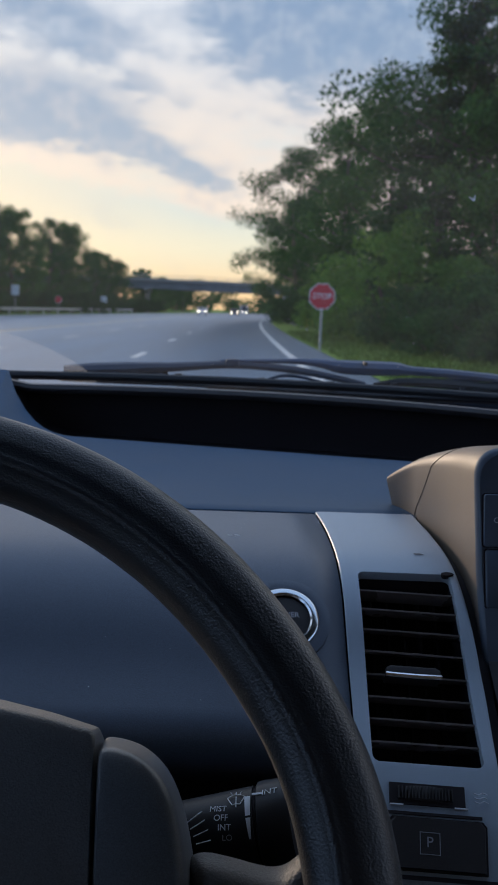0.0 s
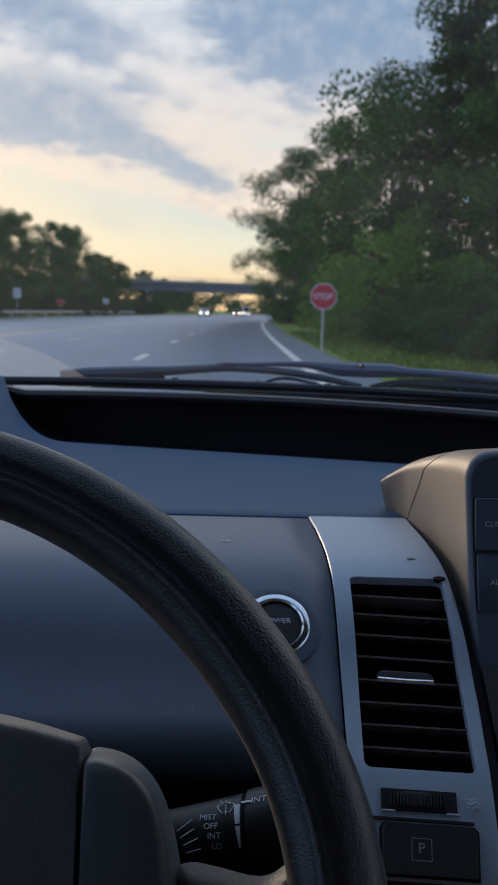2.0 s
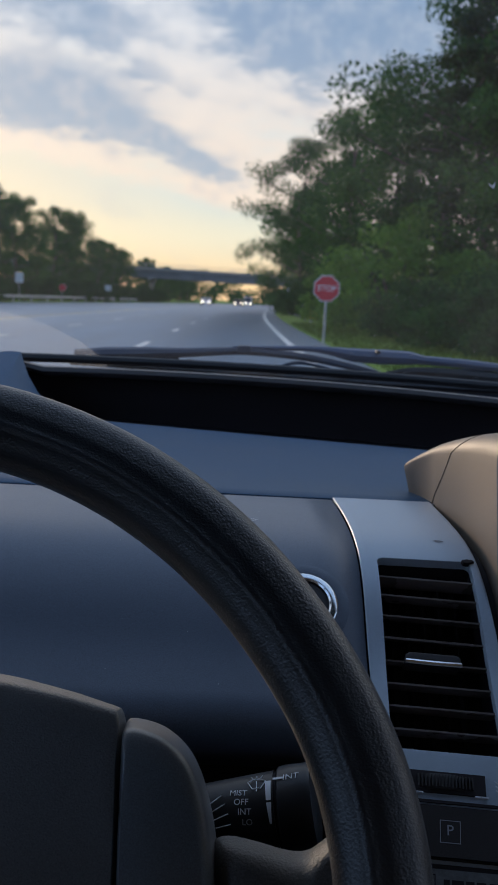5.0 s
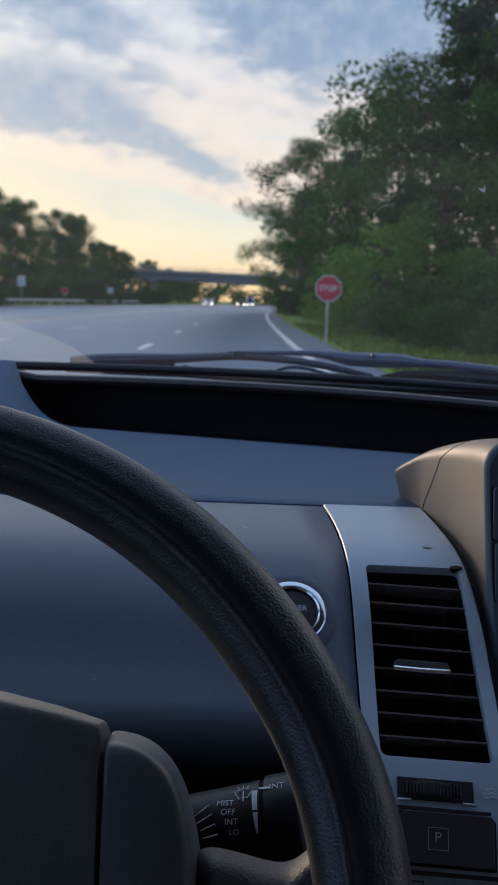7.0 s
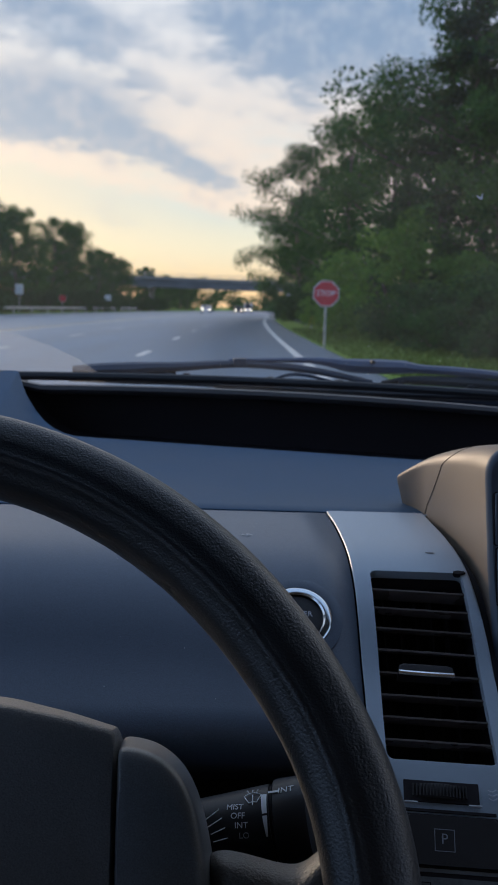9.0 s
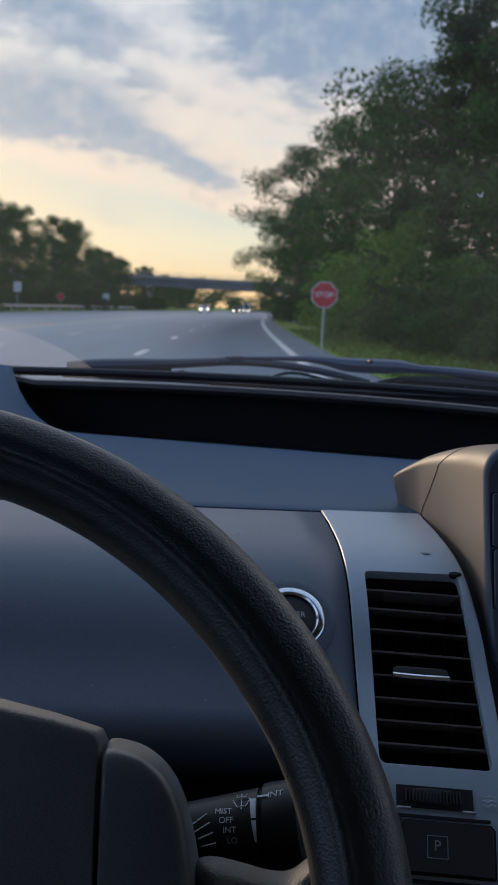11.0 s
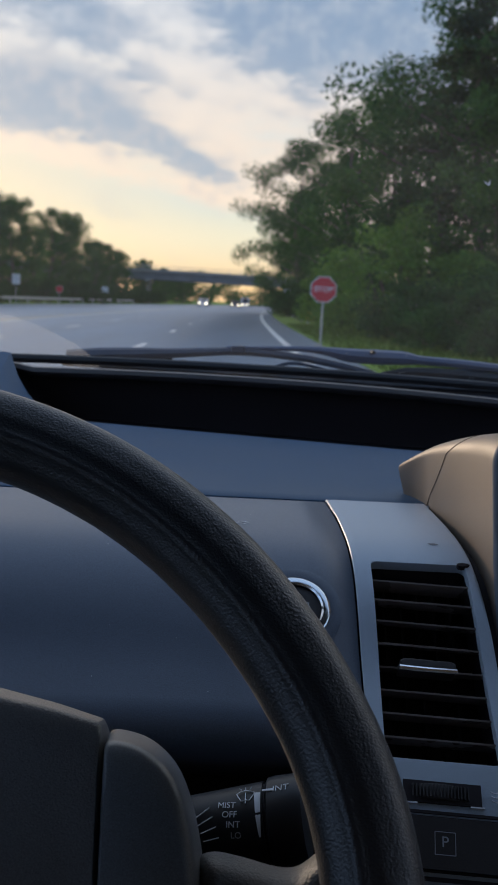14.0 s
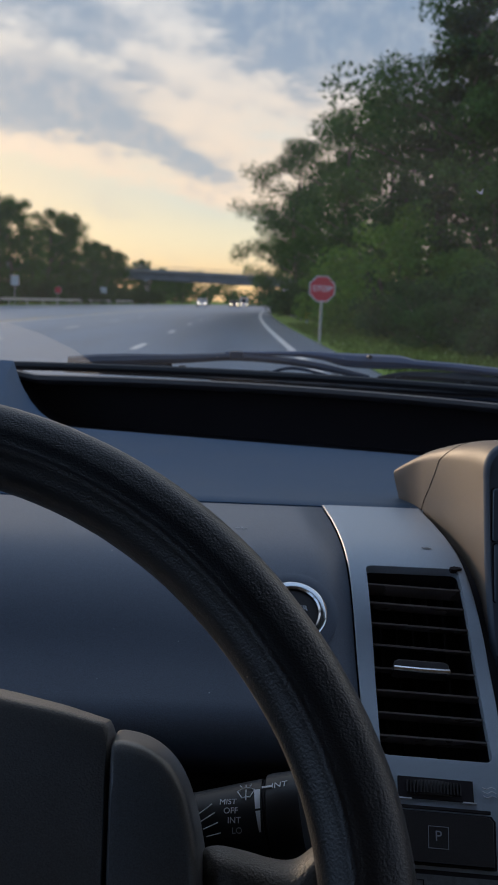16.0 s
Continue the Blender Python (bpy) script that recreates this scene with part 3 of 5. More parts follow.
def bridge_z(x):
    return 5.75 - 0.012 * (x + bend(BY))


XS = [-75 + 5 * k for k in range(29)]


def long_bar(name, y0, y1, z0, z1, m):
    rows = [[(x, y, bridge_z(x) + z) for y, z in ((y0, z0), (y1, z0), (y1, z1), (y0, z1), (y0, z0))] for x in XS]
    return part(name, sheet(rows), m, bridge)


long_bar("girder", BY - 4.6, BY - 4.1, -0.9, 0.55, GIRDER)
long_bar("girder", BY + 4.1, BY + 4.6, -0.9, 0.55, GIRDER)
long_bar("deck", BY - 5.2, BY + 5.2, 0.55, 0.85, CONCRETE)
long_bar("kerb", BY - 5.25, BY - 4.95, 0.85, 1.15, CONCRETE)
long_bar("top_rail", BY - 5.16, BY - 5.06, 1.85, 1.93, STEEL)
long_bar("middle_rail", BY - 5.16, BY - 5.06, 1.45, 1.51, STEEL)
for k in range(56):
    x = -74 + 2.5 * k
    z = bridge_z(x)
    part("rail_post", boxed(x - 0.05, x + 0.05, BY - 5.16, BY - 5.06, z + 1.15, z + 1.9), STEEL, bridge)
for x in (-32.0, -21.5, 9.6, 30.0):
    x += bend(BY) * 0.5
    z = bridge_z(x)
    part("cross_beam", stacked([[(x + sx, BY + y, z + q) for y, q in ((-5, -0.9), (5, -0.9), (5, -1.3), (2, -1.9), (-2, -1.9), (-5, -1.3))] for sx in (-0.45, 0.45)]), CONCRETE, bridge)
    part("pier", stacked([[(x + 0.42 * a, BY + 1.6 * b, q) for a, b in ((-1, -0.8), (-0.6, -1), (0.6, -1), (1, -0.8), (1, 0.8), (0.6, 1), (-0.6, 1), (-1, 0.8))] for q in (-0.3, z - 1.8)]), CONCRETE, bridge)
for x0, x1 in ((-76, -38), (34, 66)):
    part("abutment", sheet([[(x0 if x0 > 0 else x1, BY - 5.5, -0.1), (x0 if x0 > 0 else x1, BY + 5.5, -0.1)], [((x0 + x1) / 2, BY - 5.5, 4.6), ((x0 + x1) / 2, BY + 5.5, 4.6)], [(x1 if x0 > 0 else x0, BY - 5.5, 4.8), (x1 if x0 > 0 else x0, BY + 5.5, 4.8)]]), CONCRETE, bridge)

# guard rails
def guard_rail(x, y0, y1, label):
    g = thing("guard_rail", (x + bend(y0), y0, 0), label, "guard rail")
    ys = [y0 + (y1 - y0) * i / 24 for i in range(25)]
    prof = ((0.0, 0.42), (-0.04, 0.47), (0.0, 0.52), (0.0, 0.56), (-0.04, 0.62), (0.0, 0.68), (0.02, 0.68), (-0.015, 0.62), (0.02, 0.55), (0.02, 0.52), (-0.015, 0.47), (0.02, 0.42), (0.0, 0.42))
    part("beam", sheet([[(x + bend(y) + a, y, b) for a, b in prof] for y in ys]), STEEL, g)
    for y in ys[::2]:
        part("post", boxed(x + bend(y) + 0.02, x + bend(y) + 0.14, y - 0.06, y + 0.06, -0.05, 0.66), STEEL, g)
    return g


g = guard_rail(4.3, 66, 160, "galvanised steel guard rail along the verge")
part("end_marker", boxed(4.2 + bend(66), 4.75 + bend(66), 65.9, 65.94, 0.25, 0.75), AMBER, g, "yellow end marker")
guard_rail(-22.4, 90, 180, "galvanised steel guard rail in the median")

# ---------------------------------------------------------------- signs
def post_sign(name, x, y, z, shape, w, h, face, label, text=""):
    x += bend(y)
    s = thing(name, (x, y, 0), label, "road sign", "road signs")
    part("post", tube([(x, y + 0.03, -0.1), (x, y + 0.03, z + h * 0.3)], 0.03, 8), STEEL, s)
    n = 8 if shape == "octagon" else 4
    k = w / 2 / math.cos(math.pi / n) if n == 8 else 1
    pts = [(k * math.cos(math.pi / 8 + 2 * math.pi * i / 8), k * math.sin(math.pi / 8 + 2 * math.pi * i / 8)) for i in range(8)] if n == 8 else [(-w / 2, -h / 2), (w / 2, -h / 2), (w / 2, h / 2), (-w / 2, h / 2)]
    part("plate", stacked([[(x + a * f, y + d, z + b * f) for a, b in pts] for d, f in ((0.006, 1.0), (0.0, 1.0))]), WHITE, s)
    ob = part("face", stacked([[(x + a * f, y + d, z + b * f) for a, b in pts] for d, f in ((0.0, 0.94), (-0.004, 0.94))]), face, s)
    if text:
        words("lettering", text, h * 0.31, frame_at((x, y - 0.006, z), (1, 0, 0), (0, -1, 0)), WHITE, ob)
    return s


post_sign("stop_sign", 2.55, 30.0, 1.62, "octagon", 0.75, 0.75, RED, "red octagonal stop sign on a steel post", "STOP")
post_sign("speed_sign", -21.9, 98, 2.3, "rect", 0.75, 0.95, WHITE, "white rectangular road sign on a post")
post_sign("road_sign", -22.0, 150, 2.0, "rect", 0.9, 0.9, WHITE, "small white road sign on a post")
post_sign("no_entry_sign", -20.6, 112, 1.6, "octagon", 0.75, 0.75, RED, "small red and white sign on a post across the road")
post_sign("route_sign", 3.9, 96, 2.1, "rect", 0.75, 0.9, WHITE, "pale route sign on a post by the verge")

# ---------------------------------------------------------------- traffic far ahead
def far_car(x, y, paint, label, van=False):
    x += bend(y)
    c = thing("car", (x, y, 0), label, "car", "cars far ahead")
    h = 2.3 if van else 1.45
    side = [(-2.1, 0.35), (-2.15, 0.75), (-1.2, 0.95), (-0.6, h - 0.05), (0.9, h), (1.8, 1.0), (2.1, 0.9), (2.1, 0.35)]
    part("body", stacked([[(x + sx, y + a, b if f == 1 else min(b, h - 0.06)) for a, b in side] for sx, f in ((-0.88, 0), (-0.8, 1), (0.8, 1), (0.88, 0))]), paint, c)
    part("windscreen", stacked([[(x + sx, y - 1.17 + dy, 1.0), (x + sx * 0.9, y - 0.66 + dy, h - 0.12)][::s] + [(x - sx * 0.9, y - 0.66 + dy, h - 0.12), (x - sx, y - 1.17 + dy, 1.0)][::s] for sx, dy, s in ((0.72, -0.03, 1), (0.72, 0.03, 1))]), CARGLASS, c)
    for sx in (-0.62, 0.62):
        part("headlight", lathe([(0.02, 0.03), (0.11, 0.02), (0.12, -0.02)], frame_at((x + sx, y - 2.16, 0.68), (1, 0, 0), (0, -1, 0)), 14), HEADLAMP, c, "lit warm headlight")
        for sy in (-1.3, 1.3):
            part("wheel", lathe([(0.1, -0.1), (0.32, -0.1), (0.32, 0.1), (0.1, 0.1)], frame_at((x + sx * 1.25, y + sy, 0.32), (0, 1, 0), (1, 0, 0)), 16), RUBBER, c)
    return c


far_car(-6.0, 205, CARDARK, "dark oncoming car with lit headlights")
far_car(-11.0, 190, CARWHITE, "pale oncoming car with lit headlights")
far_car(-7.0, 250, CARWHITE, "tall white van far ahead with lights on", True)

# ---------------------------------------------------------------- the car round the camera
car = thing("car_shell", (0, 0, 0.2), "interior shell of a small hatchback with open window apertures", "car", kind="structure")
XL, XR = -0.52, 0.92


def roof_z(x, y):
    """Height of the headliner: arched across, falling away to the tail."""
    return 1.46 + 0.05 * math.cos((x - 0.2) / 0.72 * 1.4) - 0.10 * max(0.0, -0.5 - y) ** 1.8 - 0.01 * max(0.0, y)


RX, RY = [XL + (XR - XL) * i / 12 for i in range(13)], [0.40 - 2.55 * k / 17 for k in range(18)]
part("headliner", sheet([[(x, y, roof_z(x, y)) for x in RX] for y in RY]), ROOFLINE, car, "grey cloth headliner")
part("roof", sheet([[(0.2 + (x - 0.2) * 1.06, y, roof_z(x, y) + 0.022 - 0.012 * (abs(x - 0.2) > 0.7)) for x in RX] for y in RY]), PAINT, car, "dark blue painted roof")
part("floor_pan", boxed(XL, XR, -2.0, 0.95, 0.25, 0.30), CABIN, car)


def arch(y, n=9):
    """The cut of a wheel arch in the lower edge of the body side, from front to back."""
    return [(y + 0.36 * math.cos(a), 0.30 + 0.36 * math.sin(a)) for a in (math.pi * k / n for k in range(n + 1))]


BODY = [(1.99, 0.30), (2.0, 0.62), (1.94, 0.76), (1.6, 0.88), (1.3, 0.945), (1.12, 0.985), (0.95, 1.02), (-0.75, 1.03), (-1.4, 1.05), (-2.2, 1.05), (-2.26, 0.95), (-2.30, 0.60), (-2.26, 0.30)]
BODY += [(y, z) for y, z in arch(-1.45)[::-1]] + [(y, z) for y, z in arch(1.5)[::-1]]
QUARTER = [(-1.45, 1.02), (-1.30, roof_z(XL, -1.3)), (-1.6, roof_z(XL, -1.6)), (-1.9, roof_z(XL, -1.9)), (-2.15, roof_z(XL, -2.15)), (-2.2, 1.045)]
for sx in (XL, XR):
    o = 0.05 if sx > 0 else -0.05
    side = stacked([[(sx + o * f, 0.0 + y, 0.66 + (z - 0.66) * k) for y, z in BODY] for f, k in ((0.0, 1.0), (0.75, 1.0), (1.0, 0.97))])
    part("body_side", side, PAINT, car, "dark blue painted body side")
    part("door_card", boxed(min(sx, sx - 0.02 * math.copysign(1, o)), max(sx, sx - 0.02 * math.copysign(1, o)), -0.74, 0.95, 0.30, 1.015), CABIN, car, "dark trimmed door below the window")
    part("window_header", boxed(min(sx, sx + o), max(sx, sx + o), -1.35, 0.42, 1.42, 1.47), CABIN, car)
    part("front_pillar", tube([(sx, 1.12, 1.0), (sx, 0.70, 1.25), (sx * 0.97, 0.40, 1.47)], 0.045, 8), CABIN, car)
    part("middle_pillar", boxed(min(sx, sx + o), max(sx, sx + o), -0.75, -0.65, 1.0, 1.45), CABIN, car)
    part("rear_quarter", stacked([[(sx + d, y, z) for y, z in QUARTER] for d in (0.0, o * 0.9)]), PAINT, car, "dark blue painted rear quarter")
# added wall, never in view: keeps light from behind off wheel and dash
part("rear_wall", boxed(XL, XR, -0.24, -0.18, 0.3, 1.47), CABIN, car, "added unseen dark wall that blocks light from behind")
part("tailgate", stacked([[(x, y, z) for y, z in ((-2.14, 1.24), (-2.20, 1.06), (-2.27, 0.95), (-2.31, 0.60), (-2.27, 0.30), (-2.20, 0.30), (-2.20, 0.95), (-2.10, 1.24))] for x in (XL - 0.045, 0.2, XR + 0.045)]), PAINT, car, "closed dark blue tailgate")
part("firewall", boxed(XL, XR, 0.96, 1.0, 0.3, 1.03), CABIN, car)
part("header_rail", tube([(XL, 0.41, 1.465), (0.2, 0.42, 1.50), (XR, 0.41, 1.465)], 0.03, 8), CABIN, car)
part("bonnet", sheet([[(x, y, 0.985 - 0.16 * ((y - 1.2) / 0.75) ** 1.6 - 0.05 * ((x - 0.2) / 0.75) ** 2) for x in (-0.55, -0.3, 0.0, 0.2, 0.4, 0.7, 0.95)] for y in (1.2, 1.35, 1.5, 1.65, 1.8, 1.95)]), PAINT, car, "dark blue painted bonnet")
for sx in (-0.57, 0.92):
    for y in (-1.45, 1.5):
        hub = frame_at((sx + 0.025 + (0.07 if sx < 0 else -0.07), y, 0.30), (0, 1, 0), (1, 0, 0))
        tyre = part("wheel", lathe([(0.10, -0.09), (0.27, -0.09), (0.30, -0.06), (0.30, 0.06), (0.27, 0.09), (0.10, 0.09)], hub, 28), RUBBER, car, "black road wheel")
        part("hub_disc", lathe([(0.01, -0.1), (0.18, -0.094), (0.185, 0.094), (0.01, 0.1)], hub, 24), STEEL, tyre)
part("nose", stacked([[(x, y, z) for y, z in ((1.90, 0.30), (1.985, 0.34), (1.995, 0.60), (1.94, 0.755), (1.88, 0.755))] for x in (-0.52, 0.2, 0.92)]), PAINT, car, "dark blue painted nose")


def screen_pt(x, f, lift=0.0):
    """A point of the windscreen: f 0 at its foot, 1 at the roof."""
    y0 = 1.14 - 0.22 * ((x - 0.2) / 0.75) ** 2
    y, z = y0 + (0.42 - y0) * f, 1.045 + 0.435 * f + 0.03 * math.sin(math.pi * f)
    n = Vector((0, 0.46, 0.84)).normalized()
    return Vector((x, y, z)) + n * lift


screen = thing("windscreen", (0.2, 1.14, 1.045), "raked clear windscreen with pale film and dried specks", "windscreen")
pane = part("pane", sheet([[screen_pt(-0.55 + 1.5 * i / 24, j / 12) for i in range(25)] for j in range(13)]), GLASS, screen)
pane.visible_shadow = False

# ---------------------------------------------------------------- dashboard
LEAN = -0.04     # the cabin leans a little to its right
PROFILE = [(.632, -.1203), (.59, -.1225), (.55, -.1275), (.525, -.136), (.505, -.151), (.485, -.172), (.462, -.190), (.44, -.206), (.42, -.226), (.405, -.25), (.395, -.28), (.39, -.32), (.39, -.40)]
PC = curve_through([(0, y, z) for y, z in PROFILE], 12)
PS = [0.0]
for a, b in zip(PC, PC[1:]):
    PS.append(PS[-1] + (b - a).length)


def on_dash(x, s, h=0.0):
    """The point of the dash face at x, s metres down from its lip, h metres proud of it."""
    s = min(max(s, 0.0), PS[-1] - 1e-6)
    i = next(k for k in range(len(PS) - 1) if PS[k + 1] > s)
    f = (s - PS[i]) / (PS[i + 1] - PS[i])
    p, d = PC[i].lerp(PC[i + 1], f), (PC[min(i + 2, len(PC) - 1)] - PC[max(i - 1, 0)]).normalized()
    n = Vector((0, d.z, -d.y))
    return Vector((x, p.y, 1.13 + p.z + LEAN * (x - 0.05))) + n * h


def dash_frame(x, s, h=0.0):
    """A pose on the dash face: x to the right, y up the face, z out of it."""
    p, q = on_dash(x, s), on_dash(x, s - 0.004)
    up = (q - on_dash(x, s + 0.004)).normalized()
    right = Vector((1, 0, LEAN)).normalized()
    return frame_at(on_dash(x, s, h), right, right.cross(up))


dash = thing("dashboard", (0.2, 0.9, 0.95), "dark grey moulded dashboard under the windscreen", "dashboard")


def panel_left(s):
    return 0.0577 - 0.0057 * max(0.0, 1 - s / 0.125) ** 1.7 - 0.012 * max(0.0, s - 0.17) * (s < 0.4)


def panel_right(s):
    return 0.1228 - 0.0095 * max(0.0, 1 - s / 0.15) ** 1.1 - 0.045 * max(0.0, s - 0.175) + 0.012 * max(0.0, min(s, 0.21) - 0.11)


# recess in front of the windscreen that holds the instruments
def lip_top(x):
    return 1.0695 - 0.055 * x - 0.1 * x * x - 0.28 * max(0.0, -0.215 - x)


def lip_low(x):
    return min(1.026 - 0.08 * x + 133.0 * max(0.0, -0.139 - x) ** 2.85, lip_top(x) + 0.012)


XD = [-0.60 + 0.02 * i for i in range(15)] + [-0.31 + 0.01 * i for i in range(48)] + [0.18 + 0.04 * i for i in range(19)]
rows = []
for q in range(13):
    f = q / 12
    row = []
    for x in XD:
        a = on_dash(x, 0.0)
        y = a.y + 0.0012 + (0.83 - a.y + 0.055 * max(0.0, -0.137 - x) / 0.05 * (x > -0.2) + 0.077 * (x <= -0.2)) * f
        z = a.z + 0.0003 + (lip_low(x) - a.z) * (0.55 * f + 0.45 * f ** 2.2)
        row.append((x, y, z))
    rows.append(row)
part("shelf", sheet([[(p[0], p[1], p[2] - 0.008) for p in rows[0]], [(p[0], p[1], p[2] - 0.0005) for p in rows[0]]] + [[(p[0], p[1] + (0.0008 if k == 0 else 0), p[2]) for p in r] for k, r in enumerate(rows)]), DASH, dash, "flat grey top of the dash")
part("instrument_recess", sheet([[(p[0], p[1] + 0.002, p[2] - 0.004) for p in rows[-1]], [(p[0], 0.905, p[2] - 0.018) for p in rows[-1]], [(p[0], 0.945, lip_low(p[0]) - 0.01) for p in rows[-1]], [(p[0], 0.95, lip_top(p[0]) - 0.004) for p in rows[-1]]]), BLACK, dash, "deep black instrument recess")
XT = [-0.60 + 0.03 * i for i in range(51)]
upper = sheet([[(x, 0.905 + dy, lip_top(x) + dz + 0.006 * (x < -0.2)) for x in XT] for dy, dz in ((0.045, -0.012), (0.004, -0.008), (0.0, -0.0045), (0.001, -0.001), (0.005, -0.0001), (0.012, -0.0008), (0.03, -0.004), (0.06, -0.016))])
part("upper_lip", upper, LIP, dash, "narrow grey lip under the windscreen")
part("windscreen_seal", tube([(x, 0.993 - 0.05 * ((x - 0.2) / 0.7) ** 2, 1.0725 - 0.05 * x - 0.06 * x * x) for x in XT], 0.0042, 8), RUBBER, dash)

# face of the dash behind the wheel
SL = [0.0, 0.003, 0.008, 0.015] + [0.02 + 0.008 * i for i in range(21)] + [0.186, 0.190]
rows = []
for s in SL:
    e = panel_left(s) - 0.0008
    xs = [-0.60 + (e + 0.60) * (i / 26) ** 0.8 for i in range(27)]
    h = -0.0010 * max(0.0, 1 - s / 0.004) ** 2
    rows.append([on_dash(x, s, h) for x in xs])
edge = rows[-1]
for s, h in ((0.1945, -0.0008), (0.1985, -0.0028), (0.2020, -0.0062), (0.2045, -0.0110), (0.2055, -0.0180), (0.2045, -0.034)):
    rows.append([on_dash(p.x, s, h) for p in edge])
thick(part("face_panel", sheet(rows), DASH_LOW, dash, "smooth dark blue-grey dash face"), 0.003, -1)
part("lip_seam", sheet([[on_dash(x, 0.0, h) + Vector((0, 0.0015, 0)) for x in XD if x < 0.2] for h in (-0.001, -0.012)]), BLACK, dash)
part("knee_panel", sheet([[(x, y, z) for x in (-0.6, -0.2, 0.0, 0.054)] for y, z in ((0.52, 0.96), (0.53, 0.90), (0.52, 0.80), (0.50, 0.6), (0.62, 0.4))]), BLACK, dash, "dark panel below the dash")

# silver panel with the vent
A0, A1, S0, S1, RC = 0.0667, 0.1160, 0.1035, 0.2137, 0.0035


def vent_x(x, s):
    """Slant of the vent's sides."""
    return x - 0.022 * max(0.0, s - 0.16) + 0.45 * (x - 0.0907) * max(0.0, s - 0.11)


def vent_pt(x, s, h=0.0):
    """A point of the vent panel, whose lower part slants a little."""
    return on_dash(x, s + 0.05 * (x - 0.09) * min(1.0, max(0.0, (s - 0.09) / 0.06)), h)


ss = [0.0, 0.002, 0.006, 0.012] + [0.02 + 0.0085 * i for i in range(10)] + [S0 - 0.001]
ss += [S0 + RC * (1 - math.cos(0.5 * math.pi * k / 6)) for k in range(7)]
ss += [S0 + RC + (S1 - S0 - 2 * RC) * k / 16 for k in range(1, 16)]
ss += [S1 - RC * (1 - math.cos(0.5 * math.pi * k / 6)) for k in range(6, -1, -1)] + [S1 + 0.0008] + [S1 + 0.008 * k for k in range(1, 15)]
rows, inside = [], []
for s in ss:
    L, R = panel_left(s), panel_right(s)
    r = 0.0
    if S0 <= s < S0 + RC:
        r = RC - math.sqrt(max(0.0, RC ** 2 - (RC - (s - S0)) ** 2))
    elif S1 - RC < s <= S1:
        r = RC - math.sqrt(max(0.0, RC ** 2 - (RC - (S1 - s)) ** 2))
    elif s < S0 or s > S1:
        r = RC
    a, b = vent_x(A0, min(s, S1)) + r, vent_x(A1, min(s, S1)) - r
    xs = [L, L + 0.0006, L + (a - L) * 0.35, L + (a - L) * 0.65, a - 0.0008, a] + [a + (b - a) * k / 8 for k in range(1, 8)] + [b, b + 0.0008, b + (R - b) * 0.4, b + (R - b) * 0.7, R - 0.0006, R]
    hs = [0.0006, 0.0012] + [0.0014] * (len(xs) - 4) + [0.0012, 0.0006]
    rows.append([vent_pt(x, s, h - (0.003 if s < 0.001 else 0.0)) for x, h in zip(xs, hs)])
    inside.append(S0 <= s < S1 - 1e-6)
vp = part("vent_panel", sheet(rows, lambda i, j: not (inside[i] and 5 <= j <= 12)), SILVER, dash, "satin silver panel round the vent")
thick(vp, 0.005, -1)
bevelled(vp, 0.0012, 3)
vent = part("air_vent", sheet([[on_dash(x, s, -0.028) for x in (0.060, 0.121)] for s in (0.095, 0.14, 0.18, 0.222)]), BLACK, dash, "tall black air vent")
for x in (0.0640, 0.1172):
    part("side_wall", sheet([[on_dash(vent_x(x, s), s, h) for h in (-0.028, -0.003)] for s in (0.10, 0.13, 0.16, 0.19, 0.218)]), BLACK, vent)
for s in (0.1015, 0.2155):
    part("end_wall", sheet([[on_dash(x, s, h) for h in (-0.028, -0.003)] for x in (0.060, 0.09, 0.120)]), BLACK, vent)
for k in range(8):
    s = 0.1133 + 0.01225 * k
    m = dash_frame(0.5 * (vent_x(A0, s) + vent_x(A1, s)), s, -0.008)
    m = m @ Matrix.Rotation(radians(-2.9), 4, "Z") @ Matrix.Rotation(radians(20), 4, "X")
    w = 0.5 * (A1 - A0) + 0.002
    part("slat", stacked([[m @ Vector((x, 0.0007 * c, 0.0065 * d)) for c, d in ((-1, -1), (1, -1), (1.1, 0.6), (0.6, 1.0), (-0.6, 1.0), (-1.1, 0.6))] for x in (-w, w)]), VANE, vent)
for k in range(5):
    x = 0.073 + 0.0085 * k
    m = dash_frame(x, 0.158, -0.022)
    part("rear_vane", boxed(-0.0005, 0.0005, -0.052, 0.052, -0.005, 0.005, m), BLACK, vent)
m = dash_frame(0.0895, 0.1632, -0.001) @ Matrix.Rotation(radians(-2.9), 4, "Z")
tab = part("adjuster_tab", stacked([[m @ Vector((x * f, y * f2, z)) for x, y in ((-0.0137, -0.0022), (0.0137, -0.0022), (0.0137, 0.0014), (0.0115, 0.0028), (-0.0115, 0.0028), (-0.0137, 0.0014))] for f, f2, z in ((1.0, 1.0, -0.008), (1.0, 1.0, 0.002), (0.95, 0.7, 0.0038))]), DARK, vent, "black adjuster tab")
bevelled(tab, 0.0005)
part("chrome_strip", tube([m @ Vector((x, -0.0024 - 0.0004 * math.cos(x * 90), 0.0030)) for x in (-0.0138, -0.008, 0, 0.008, 0.0138)], 0.0012, 8), CHROME, tab)
m = dash_frame(0.1153, S0 + 0.0012, 0.0022)
